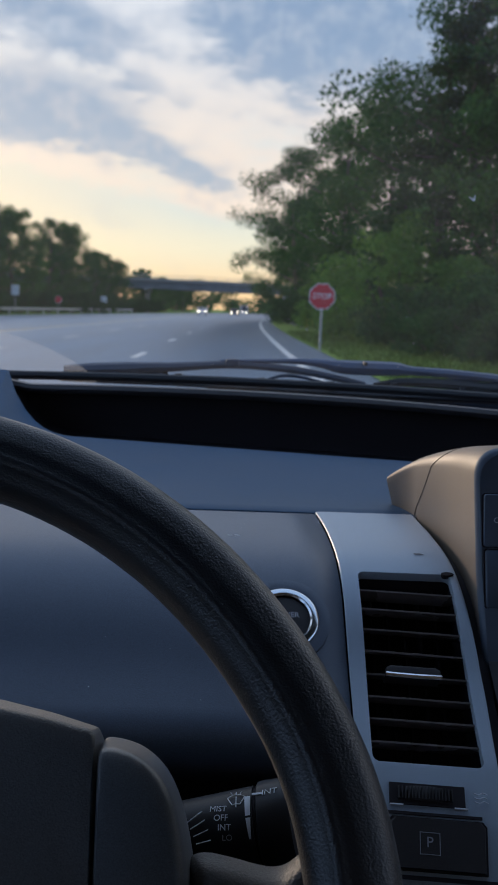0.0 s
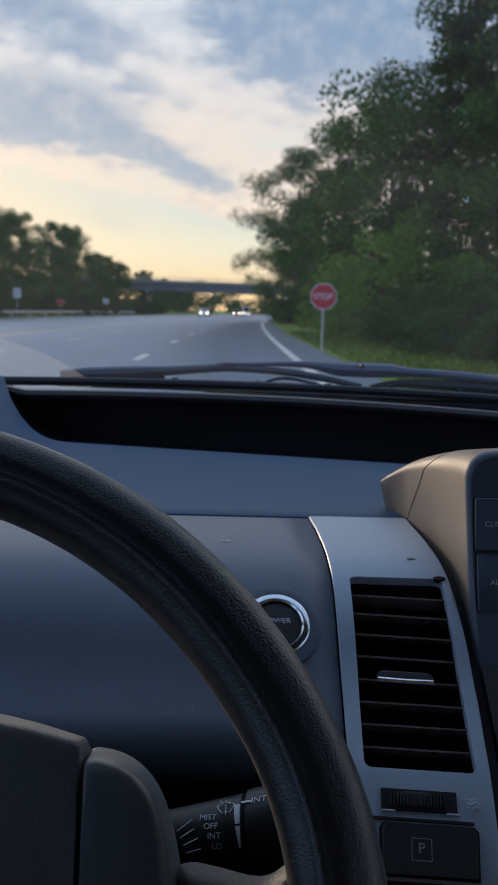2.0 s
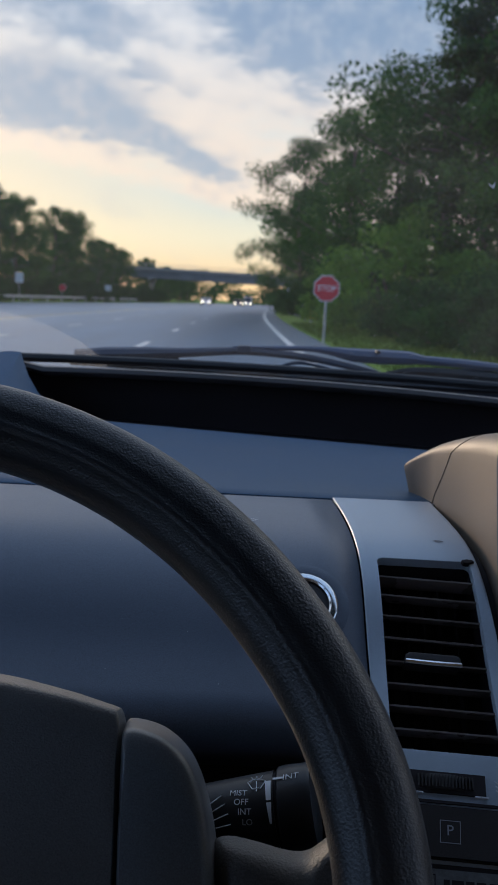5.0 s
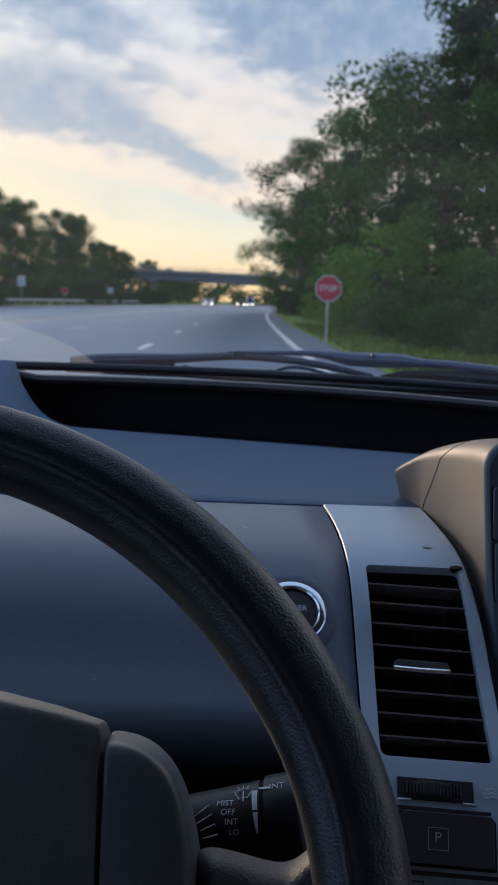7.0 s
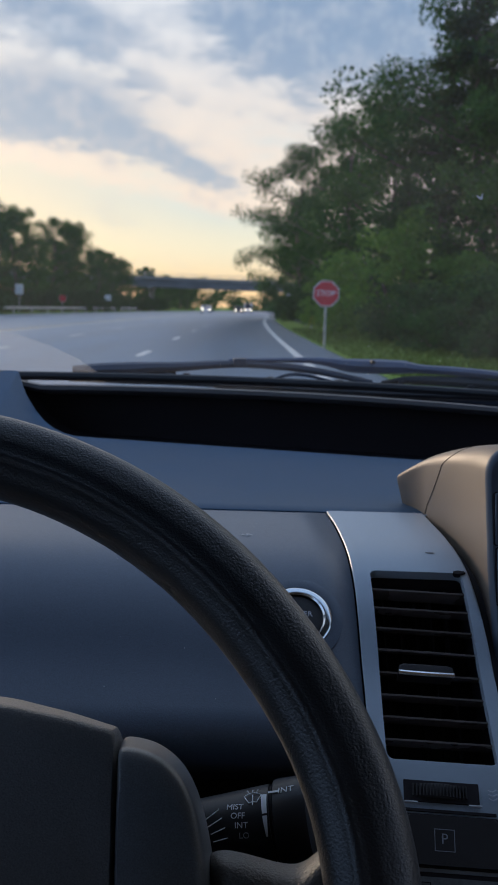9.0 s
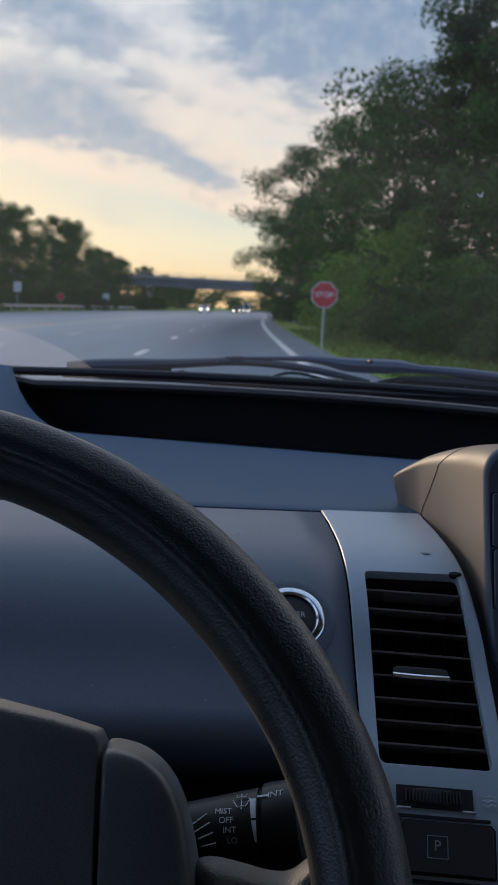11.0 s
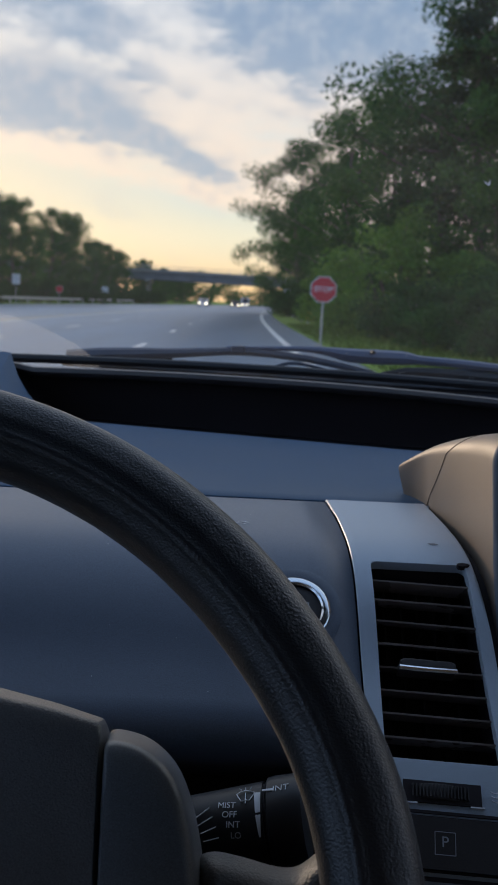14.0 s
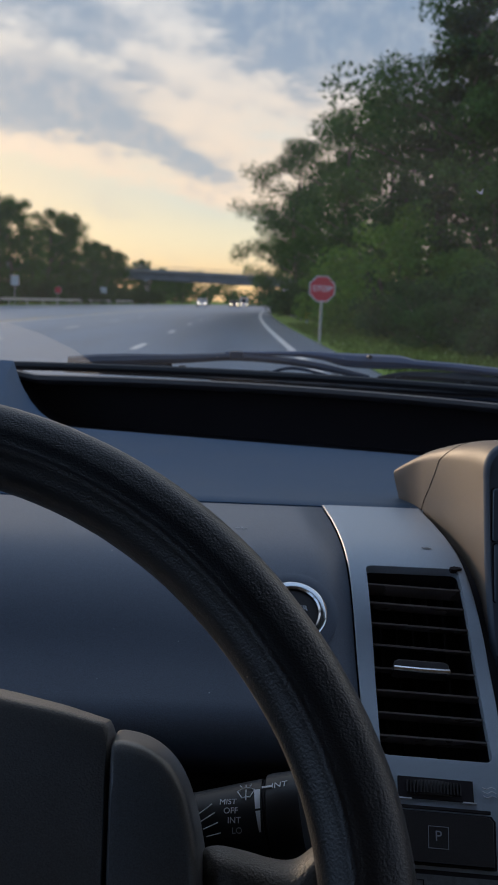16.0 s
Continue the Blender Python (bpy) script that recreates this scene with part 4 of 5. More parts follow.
part("paint_chip", stacked([[m @ Vector((x, y, z)) for x, y in ((-0.0035, 0.0008), (-0.001, 0.0016), (0.0022, 0.0011), (0.003, 0.0), (0.0012, -0.0008), (-0.001, -0.0015), (-0.003, -0.001))] for z in (-0.002, 0.0006)]), BLACK, dash, "dark chipped notch in the silver paint")

# start button
BX, BS, BR = 0.0262, 0.1362, 0.0176
m = dash_frame(BX, BS, 0.0)
button = part("power_button", lathe([(0.001, 0.0012), (0.010, 0.0012), (BR - 0.0045, 0.0006), (BR - 0.0042, -0.003)], m, 48), DARK, dash, "round dark start button")
part("chrome_ring", lathe([(BR - 0.0042, -0.001), (BR - 0.0042, 0.0018), (BR - 0.0033, 0.0026), (BR - 0.0012, 0.0026), (BR, 0.0016), (BR + 0.0002, -0.001)], m, 64, True), CHROME, button, "bright chrome ring")
part("outer_well", lathe([(BR + 0.0003, -0.002), (BR + 0.0003, 0.0010), (BR + 0.003, 0.0012), (BR + 0.0062, 0.0001), (BR + 0.0065, -0.002)], m, 48, True), DASH_LOW, button)
words("lettering", "POWER", 0.0042, m @ Matrix.Translation((0.0005, 0.0022, 0.0014)), PRINT, button)

# small controls below the vent
m = dash_frame(0.0878, 0.2285, 0.0022) @ Matrix.Rotation(radians(-2.9), 4, "Z")
slot = part("thumbwheel_slot", stacked([[m @ Vector((x * f, y * f, z)) for x, y in ((-0.0175, -0.0048), (0.0165, -0.0048), (0.0165, 0.0048), (-0.0175, 0.0048))] for f, z in ((1.0, -0.004), (1.0, 0.0004))]), BLACK, dash, "black slot of the vent thumbwheel")
wheel_m = m @ Matrix.Translation((-0.002, 0, -0.006)) @ Matrix.Rotation(radians(90), 4, "X")
part("thumbwheel", lathe([(0.002, -0.0034), (0.0118, -0.0034), (0.0124, -0.0028), (0.0124, 0.0028), (0.0118, 0.0034), (0.002, 0.0034)], wheel_m @ Matrix.Diagonal((1.15, 0.66, 1, 1)), 40), DARK, slot)
for k in range(17):
    part("rib", boxed(-0.0135 + 0.0015 * k - 0.0003, -0.0135 + 0.0015 * k + 0.0003, -0.0028, 0.0028, 0.0, 0.0026 - 0.0000125 * (k - 8) ** 2, m), DARK, slot)
for x in (-0.0145, 0.0145):
    part("pointer_line", boxed(x - 0.003, x + 0.003, -0.0056, -0.0050, -0.001, 0.0008, m), PRINT, slot)
for k in range(3):
    part("air_symbol", tube([dash_frame(0.1115, 0.2275 + 0.0019 * k, 0.0024) @ Vector((x, 0.0005 * math.sin(x * 1400), 0)) for x in (-0.003, -0.002, -0.001, 0, 0.001, 0.002, 0.003)], 0.00032, 6), PRINT, dash)
m = dash_frame(0.0898, 0.2498, 0.0022) @ Matrix.Rotation(radians(-2.9), 4, "Z")
outline = [(-0.021, -0.0108), (0.0205, -0.0108), (0.0208, 0.0085), (0.0190, 0.0105), (-0.0195, 0.0105), (-0.0212, 0.0085)]
pb = part("parking_button", stacked([[m @ Vector((x * f, y * f, z)) for x, y in outline] for f, z in ((1.0, -0.004), (1.0, 0.0008), (0.97, 0.0022))]), DARK, dash, "wide black parking button")
part("surround", stacked([[m @ Vector((x * f, y * f, z)) for x, y in outline] for f, z in ((1.05, -0.003), (1.05, 0.0003))]), BLACK, pb)
words("lettering", "P", 0.0062, m @ Matrix.Translation((-0.0042, 0.0004, 0.0024)), DIMPRINT, pb)
for x0, x1, y0, y1 in ((-0.0086, 0.0004, 0.0044, 0.0047), (-0.0086, 0.0004, -0.0047, -0.0044), (-0.0086, -0.0083, -0.0044, 0.0044), (0.0001, 0.0004, -0.0044, 0.0044)):
    part("square", boxed(x0, x1, y0, y1, 0.0020, 0.0024, m), DIMPRINT, pb)
part("label_gap", boxed(-0.030, 0.026, -0.0150, -0.0132, -0.006, 0.0004, m), BLACK, dash)
plate = part("label_strip", boxed(-0.026, 0.025, -0.0290, -0.0152, -0.004, 0.0012, m), LABEL, dash, "worn grey label strip with dark print")
for x0, x1 in ((-0.0215, -0.0195), (-0.0070, -0.0045), (-0.0035, 0.0015), (0.0025, 0.0060), (0.0070, 0.0110), (0.0125, 0.0185)):
    part("print_bar", boxed(x0, x1, -0.0222, -0.0192, 0.0011, 0.0015, m), BLACK, plate)
for x0, x1, y0, y1 in ((-0.0165, -0.0105, -0.0178, -0.0174), (-0.0165, -0.0105, -0.0238, -0.0234), (-0.0165, -0.0161, -0.0234, -0.0178), (-0.0109, -0.0105, -0.0234, -0.0178)):
    part("print_bar", boxed(x0, x1, y0, y1, 0.0011, 0.0015, m), BLACK, plate)
g = dash_frame(0.0898, 0.2372, 0.0024) @ Matrix.Rotation(radians(-2.9), 4, "Z")
part("panel_groove", boxed(-0.030, 0.021, -0.0006, 0.0006, -0.002, 0.0002, g), BLACK, dash, "black groove across the silver panel")
for x, sg, w in ((0.1030, 0.0835, 0.0022), (0.1046, 0.0838, 0.0012), (0.1012, 0.0830, 0.0009)):
    q = dash_frame(x, sg, 0.0017)
    part("smudge", stacked([[q @ Vector((w * math.cos(a), 0.45 * w * math.sin(a), h)) for a in (math.pi * 2 * i / 12 for i in range(12))] for h in (0.0, 0.0001)]), SMUDGE, dash, "faint dark smudge on the silver paint")

# ---------------------------------------------------------------- display housing in the middle
disp = thing("display_unit", (0.3, 0.55, 0.98), "grey moulded housing of the central display, warm-lit", "display")
ST = [(0.665, 0.1025, 1.0285, 0.003), (0.655, 0.1055, 1.0335, 0.004), (0.63, 0.1140, 1.0450, 0.007), (0.605, 0.1195, 1.0520, 0.009), (0.58, 0.1238, 1.0575, 0.011), (0.555, 0.1262, 1.0615, 0.0125), (0.535, 0.1272, 1.0635, 0.013), (0.525, 0.1274, 1.0640, 0.013)]
fore = curve_through([(y, x, z) for y, x, z, r in ST], 4)
frad = curve_through([(y, r, 0) for y, x, z, r in ST], 4)


def housing(y, xl, zt, r, inset=0.0):
    xl, zt = xl + inset, zt - inset
    low = 0.90
    pts = [(xl + 0.002, y - 0.006 * 0, low), (xl, y, 0.96), (xl - 0.0005, y, 1.0), (xl, y, zt - r - 0.004)]
    pts += [(xl + r - r * math.cos(a), y, zt - r + r * math.sin(a)) for a in (math.pi / 2 * k / 7 for k in range(8))]
    pts += [(0.2, y, zt + 0.002 - inset), (0.3, y, zt + 0.003 - inset), (0.42, y, zt - 0.01)]
    k = min(1.0, max(0.0, (y - 0.625) / 0.03))
    return [Vector((p[0] + 0.26 * k * max(0.0, zt - 0.004 - p[2]), p[1], p[2])) for p in pts]


def rake(p, k=0.36):
    """The front of the housing leans back towards its top."""
    return Vector((p.x, p.y - k * max(0.0, 1.03 - p.z), p.z))


back = [housing(a[0], a[1], a[2], b[1]) for a, b in zip(fore, frad)]
W = len(back) - 1
skins = [[rake(p, 0.36 * (i / W) ** 2) for p in row] for i, row in enumerate(back)]
part("shell", sheet(skins), POD, disp)


def on_shell(i, j):
    """A point of the housing's skin: i along its depth, j round its side."""
    a, b = int(i), int(j)
    p, q = skins[a][b].lerp(skins[a][b + 1], j - b), skins[a + 1][b].lerp(skins[a + 1][b + 1], j - b)
    return p.lerp(q, i - a)


part("shell_seam", tube([on_shell(5.0 + 11.5 * (k / 24) ** 0.95, 1.7 + (1.3 * k / 14 if k < 14 else 1.3 + 1.0 * (k - 14) if k < 15 else 2.3 + 5.8 * (k - 15) / 9)) + Vector((-0.0001, 0, 0)) for k in range(25)], 0.00024, 6), BLACK, disp)
lastrow = skins[-1]
edge_rows = [lastrow]
for d, ins in ((0.0018, 0.0004), (0.0032, 0.0012), (0.0040, 0.0024)):
    edge_rows.append([rake(p) + Vector((0, -d, 0)) for p in housing(ST[-1][0], ST[-1][1], ST[-1][2], ST[-1][3], ins)])
part("front_rim", sheet(edge_rows), POD_FACE, disp, "rounded blue-grey rim")
fr = [rake(p) + Vector((0, -0.0039, 0)) for p in housing(ST[-1][0], ST[-1][1], ST[-1][2], ST[-1][3], 0.0024)]
part("front_face", sheet([fr, [Vector((0.43, p.y, min(p.z, 1.052))) for p in fr]]), POD_FACE, disp, "dark blue-grey display face")


def face_frame(x, z):
    lean = 0.23 if z > 1.01 else 0.30
    y = 0.5211 - (0.0108 * (1.047 - z) / 0.047 if z > 1.0 else 0.36 * (1.03 - z))
    return frame_at((x, y - 0.0006, z), (1, 0, LEAN), (0, -1, lean))


for z, h, text in ((1.0268, 0.0275, "CLIMATE"), (0.9975, 0.0300, "AUDIO")):
    m = face_frame(0.1432, z)
    o = [(-0.0125, -h / 2 + 0.001), (-0.0115, -h / 2), (0.0115, -h / 2), (0.0125, -h / 2 + 0.001), (0.0125, h / 2 - 0.001), (0.0115, h / 2), (-0.0115, h / 2), (-0.0125, h / 2 - 0.001)]
    b = part("button", stacked([[m @ Vector((x * f, y * f, q)) for x, y in o] for f, q in ((1.0, -0.002), (1.0, 0.0004), (0.96, 0.0010))]), POD_FACE, disp, "flat dark push button")
    part("button_gap", stacked([[m @ Vector((x * f, y * f2, q)) for x, y in o] for f, f2, q in ((1.06, 1.03, -0.002), (1.06, 1.03, 0.0001))]), BLACK, b)
    words("lettering", text, 0.0040, m @ Matrix.Translation((0.0005, 0.0, 0.0012)), PRINT, b)
part("screen", stacked([[face_frame(x, z) @ Vector((0, 0, q)) for x, z in ((0.160, 0.985), (0.30, 0.985), (0.30, 1.048), (0.160, 1.048))] for q in (-0.001, 0.0006)]), CARGLASS, disp, "dark glass screen")
part("console_side", sheet([[on_dash(x, s, -0.004) for x in (0.1300, 0.2, 0.45)] for s in (0.10, 0.16, 0.22, 0.30, 0.38, 0.42)]), DARK, dash)
part("panel_gap", sheet([[on_dash(panel_right(s) + d, s, -0.006) for d in (-0.004, 0.006)] for s in [0.01 * k for k in range(42)]]), BLACK, dash)

# ---------------------------------------------------------------- steering wheel
tilt, twist = radians(34.5), radians(2.75)
wu = Vector((math.cos(twist), math.sin(twist), 0))
wv = Vector((-math.sin(twist) * math.sin(tilt), math.sin(tilt) * math.cos(twist), math.cos(tilt)))
WM = Matrix.Translation((-0.1392, 0.2724, 0.9415)) @ Matrix((wu, wv, wu.cross(wv))).transposed().to_4x4()
wheel = thing("steering_wheel", (-0.1392, 0.2724, 0.9415), "black leather-wrapped steering wheel with worn rim", "steering wheel")
RR, RT = 0.178, 0.0151
bm = bmesh.new()
rings = []
for k in range(160):
    a = 2 * math.pi * k / 160
    g = min(a, abs(math.pi - a))   # angle from the nearer spoke
    bulge = 0.997 - 0.022 * math.exp(-((g - 0.36) / 0.20) ** 2) - 0.03 * math.exp(-(g / 0.10) ** 2)
    out = 0.0012 * math.exp(-((g - 0.30) / 0.20) ** 2) - 0.0009 * math.exp(-(g / 0.10) ** 2)
    ring = []
    for j in range(48):
        b = 2 * math.pi * j / 48
        crease = 0.0014 * math.exp(-((b - 1.95) / 0.12) ** 2) - 0.0006 * math.exp(-((b - 1.70) / 0.12) ** 2) - 0.0005 * math.exp(-((b - 2.25) / 0.20) ** 2) - 0.0006 * math.exp(-((b - 1.25) / 0.30) ** 2)
        worn = 0.00009 * noise.fractal(Vector((6.0 * math.cos(a) + 0.4 * math.cos(b), 6.0 * math.sin(a), 0.6 * math.sin(b))) * 3.0, 0.6, 2.0, 3)
        r = RT * bulge * (1.0 + 0.03 * math.cos(2 * b)) + crease + worn
        q = RR + out + r * math.cos(b)
        ring.append(bm.verts.new(WM @ Vector((q * math.cos(a), q * math.sin(a), r * math.sin(b)))))
    rings.append(ring)
for k in range(160):
    for j in range(48):
        bm.faces.new((rings[k][j], rings[k][(j + 1) % 48], rings[(k + 1) % 160][(j + 1) % 48], rings[(k + 1) % 160][j]))
part("rim", bm, LEATHER, wheel, "worn black leather rim", 70)


def cushion(name, outline, rings, m, label, centre, side=1.0, inner=0.0):
    """A padded piece: an outline in the wheel's plane, drawn in step by step (depth, inset) towards its face."""
    cx, cy = centre
    outs = []
    for w, d in rings:
        o = []
        for x, y in outline:
            v = Vector((x - cx, y - cy))
            k = d / max(v.length, 1e-4)
            chamfer = math.copysign(0.0011 * min(1.0, max(0.0, (w + 0.0094) / 0.005)), cx) if abs(x) < inner else 0.0
            o.append((x + chamfer - (0.0 if abs(x) < inner else side) * v.x * k, y - v.y * k, w))
        outs.append(o)
    return part(name, stacked([[WM @ Vector(p) for p in o] for o in outs]), m, wheel, label, 50)


def grow(points):
    """The outline of a piece that lies a little behind the rim's plane."""
    return [(math.copysign(0.126 + (abs(x) - 0.126) * (1.027 if abs(x) > 0.03 else 1.0), x), y * 1.027) for x, y in points]


def softened(points, n=2):
    """Rounds the corners of a closed outline."""
    for _ in range(n):
        points = [q for a, b in zip(points, points[1:] + points[:1]) for q in ((0.75 * a[0] + 0.25 * b[0], 0.75 * a[1] + 0.25 * b[1]), (0.25 * a[0] + 0.75 * b[0], 0.25 * a[1] + 0.75 * b[1]))]
    return points


def dense(points, n=6):
    """A closed outline with each side cut in n."""
    out = []
    for (x0, y0), (x1, y1) in zip(points, points[1:] + points[:1]):
        out += [(x0 + (x1 - x0) * k / n, y0 + (y1 - y0) * k / n) for k in range(n)]
    return out


top = [(0.0965, 0.0730), (0.0955, 0.0748), (0.080, 0.0802), (0.060, 0.0858), (0.035, 0.0905), (0.0, 0.093)]
pad_o = top + [(-x, y) for x, y in top[::-1][1:]] + [(-0.0965, 0.02), (-0.09, -0.06), (-0.06, -0.085), (0.0, -0.092), (0.06, -0.085), (0.09, -0.06), (0.0965, 0.02)]
PAD_RINGS = [(-0.060, 0.0), (-0.036, 0.0), (-0.0325, 0.0004), (-0.0300, 0.0012), (-0.0200, 0.0055), (-0.0138, 0.0080), (-0.0120, 0.0091), (-0.0108, 0.0105), (-0.0100, 0.0128), (-0.0090, 0.0185), (-0.0080, 0.027), (-0.0075, 0.036)]
cushion("airbag_cover", softened(dense(grow(pad_o), 3), 1), PAD_RINGS, PAD, "grained dark airbag cover", (0.0, 0.0), 0.03)
for sg in (1, -1):
    o = [(0.0971, 0.0690), (0.0983, 0.0716), (0.1030, 0.0712), (0.1100, 0.0690), (0.1158, 0.0648), (0.1206, 0.0590), (0.1243, 0.0503), (0.1268, 0.0400), (0.1285, 0.028), (0.1300, -0.01), (0.126, -0.05), (0.115, -0.07), (0.0975, -0.075), (0.0969, 0.0)]
    o = [(sg * x, y) for x, y in o][::sg]
    cushion("spoke_trim", softened(grow(o), 2), [(-0.055, 0.0), (-0.036, 0.0), (-0.0325, 0.0004), (-0.0300, 0.0012), (-0.0200, 0.0052), (-0.0125, 0.0078), (-0.0102, 0.0090), (-0.0086, 0.0106), (-0.0074, 0.0130), (-0.0058, 0.0175), (-0.0048, 0.0222)], TRIM, "smooth dark grey spoke trim", (sg * 0.108, 0.0), 0.5, 0.0995)
    o = [(0.124, 0.030), (0.130, 0.0334), (0.140, 0.0312), (0.151, 0.0278), (0.1575, 0.0276), (0.163, 0.031), (0.170, 0.036), (0.178, 0.03), (0.178, -0.03), (0.163, -0.036), (0.14, -0.034), (0.122, -0.034)]
    o = [(sg * x, y) for x, y in o][::sg]
    cushion("spoke", softened(grow(o), 2), [(-0.040, 0.0), (-0.030, 0.0004), (-0.022, 0.0022), (-0.016, 0.0052), (-0.0125, 0.0085), (-0.0110, 0.0125), (-0.0105, 0.017)], SPOKE, "leather-grained spoke", (sg * 0.148, 0.0))
part("column_shroud", stacked([[(-0.1392 + x * f, y, z + dz) for x, z in ((-0.075, 0.86), (-0.07, 0.915), (-0.04, 0.945), (0.04, 0.945), (0.07, 0.915), (0.075, 0.86), (0.05, 0.80), (-0.05, 0.80))] for y, f, dz in ((0.335, 0.9, -0.02), (0.36, 1.0, -0.01), (0.52, 1.0, -0.03))]), BLACK, wheel, "black steering column shroud")
part("boss", tube([WM @ Vector((0, 0, -0.05)), WM @ Vector((0, 0, -0.09))], 0.06, 20), BLACK, wheel)

# ---------------------------------------------------------------- wiper stalk
stalk = thing("wiper_stalk", (-0.07, 0.41, 0.915), "black wiper stalk with white printed symbols", "control stalk")
ax0, ax1 = Vector((-0.085, 0.402, 0.9075)), Vector((0.0110, 0.392, 0.9249))
axis = (ax1 - ax0).normalized()
to_eye = (Vector((0, 0, 1.13)) - ax1).normalized()
SMX = frame_at(ax1, axis, to_eye)


def stalk_pt(d, a, r):
    """A point d metres along the stalk from its collar, at angle a (degrees, up from the side that faces the driver)."""
    return SMX @ Vector((d, r * math.sin(radians(a)), r * math.cos(radians(a))))


def stalk_frame(d, a, r):
    y = (SMX.to_3x3() @ Vector((0, math.cos(radians(a)), -math.sin(radians(a)))))
    z = (SMX.to_3x3() @ Vector((0, math.sin(radians(a)), math.cos(radians(a)))))
    return frame_at(stalk_pt(d, a, r), axis, z)


lm = SMX @ Matrix.Rotation(radians(90), 4, "Y")
part("arm", lathe([(0.010, -0.092), (0.0120, -0.060), (0.0140, -0.030), (0.0158, -0.004), (0.0160, -0.0006)], lm, 36), STALK, stalk)
part("collar_gap", lathe([(0.0150, -0.0008), (0.0150, 0.0008)], lm, 36), BLACK, stalk)
part("knob", lathe([(0.0160, 0.0006), (0.0172, 0.0015), (0.0176, 0.0040), (0.0176, 0.0125), (0.0168, 0.0145), (0.012, 0.0155)], lm, 36), STALK, stalk, "turning end knob")
for text, d, a, size in (("MIST", -0.0143, 33, 0.0034), ("OFF", -0.0133, 18.5, 0.0034), ("INT", -0.0122, 4, 0.0034), ("LO", -0.0115, -11, 0.0033)):
    r = 0.0150 + 0.0003
    words("lettering", text, size, stalk_frame(d, a, r) @ Matrix.Rotation(radians(-6), 4, "Z"), PRINT if a > 0 else DIMPRINT, stalk)
    part("pointer", tube([stalk_frame(d - 0.0066 - 0.0062, a - 6 - 0.24 * a, r - 0.0004) @ Vector((0, 0, 0)), stalk_frame(d - 0.0066, a, r) @ Vector((0, 0, 0))], 0.00022, 6), PRINT, stalk)
words("lettering", "INT", 0.0040, stalk_frame(0.0070, 44, 0.0178) @ Matrix.Rotation(radians(4), 4, "Z"), PRINT, stalk, shear=0.15)
part("dash_mark", boxed(-0.0022, 0.0022, -0.0005, 0.0005, 0, 0.0002, stalk_frame(0.0022, 43, 0.0178)), PRINT, stalk)
for a0, a1, w0, w1 in ((47, 16, 0.0012, 0.0010), (13, -16, 0.0010, 0.0004)):
    part("speed_wedge", sheet([[stalk_pt(-0.0022 + k * w, a, 0.0161) for k, w in ((-1, w0 + (w1 - w0) * t), (1, w0 + (w1 - w0) * t))] for t, a in ((i / 6, a0 + (a1 - a0) * i / 6) for i in range(7))]), PRINT, stalk)
icon = stalk_frame(-0.0068, 41, 0.0160)
fan = [(-0.0036, 0.0018), (-0.0018, 0.0028), (0.0, 0.0031), (0.0018, 0.0028), (0.0036, 0.0018), (0.0016, -0.0018), (0.0, -0.0014), (-0.0016, -0.0018), (-0.0036, 0.0018)]
part("wiper_symbol", tube([icon @ Vector((x, y, 0)) for x, y in fan], 0.00024, 6), PRINT, stalk)
part("wiper_symbol", tube([icon @ Vector((0, -0.0030, 0)), icon @ Vector((0, 0.0022, 0))], 0.00022, 6), PRINT, stalk)
for x in (-0.0016, 0.0, 0.0016):
    part("spray_mark", tube([icon @ Vector((x, 0.0036, 0)), icon @ Vector((x * 1.5, 0.0046, 0))], 0.00022, 6), PRINT, stalk)

# ---------------------------------------------------------------- wipers outside the glass
def strap(points, radii, flat=1.0, sides=8, n=5):
    """A tapered bar along a smooth line."""
    c = curve_through(points, n)
    m = len(radii) - 1
    at = [m * k / (len(c) - 1) for k in range(len(c))]
    return tube(c, [radii[min(int(q), m - 1)] + (q - min(int(q), m - 1)) * (radii[min(int(q), m - 1) + 1] - radii[min(int(q), m - 1)]) for q in at], sides, flat=flat)


wip = thing("windscreen_wiper", (0.39, 1.15, 1.04), "black windscreen wiper parked along the foot of the glass", "wiper", "windscreen wipers")
part("bridge", strap([(-0.1904, 1.150, 1.0762), (-0.1572, 1.150, 1.0770), (-0.1221, 1.150, 1.0778), (-0.0998, 1.150, 1.0788), (-0.0679, 1.150, 1.0796), (-0.0360, 1.150, 1.0811), (-0.0072, 1.150, 1.0820), (0.0279, 1.150, 1.0802), (0.0726, 1.150, 1.0751), (0.1110, 1.150, 1.0676), (0.1495, 1.150, 1.0587)], [0.0058, 0.0077, 0.0077, 0.0064, 0.0054, 0.0048, 0.0045, 0.0042, 0.0042, 0.0038, 0.0032]), WIPER, wip)
arm = part("arm", strap([(-0.0135, 1.150, 1.0865), (0.0280, 1.150, 1.0860), (0.0727, 1.150, 1.0854), (0.0983, 1.150, 1.0831), (0.1239, 1.150, 1.0789), (0.1559, 1.150, 1.0772), (0.1847, 1.150, 1.0762), (0.2040, 1.150, 1.0740), (0.2522, 1.150, 1.0701), (0.3102, 1.150, 1.0636), (0.4136, 1.150, 1.0519)], [0.0016, 0.0022, 0.0032, 0.0048, 0.0078, 0.0084, 0.0076, 0.0051, 0.0051, 0.0051, 0.0064]), ARM, wip, "steel wiper arm with reflected sky blue in its colour")
part("rivet", tube([(0.148, 1.128, 1.083), (0.148, 1.146, 1.083)], 0.0022, 10), RUBBER, arm)
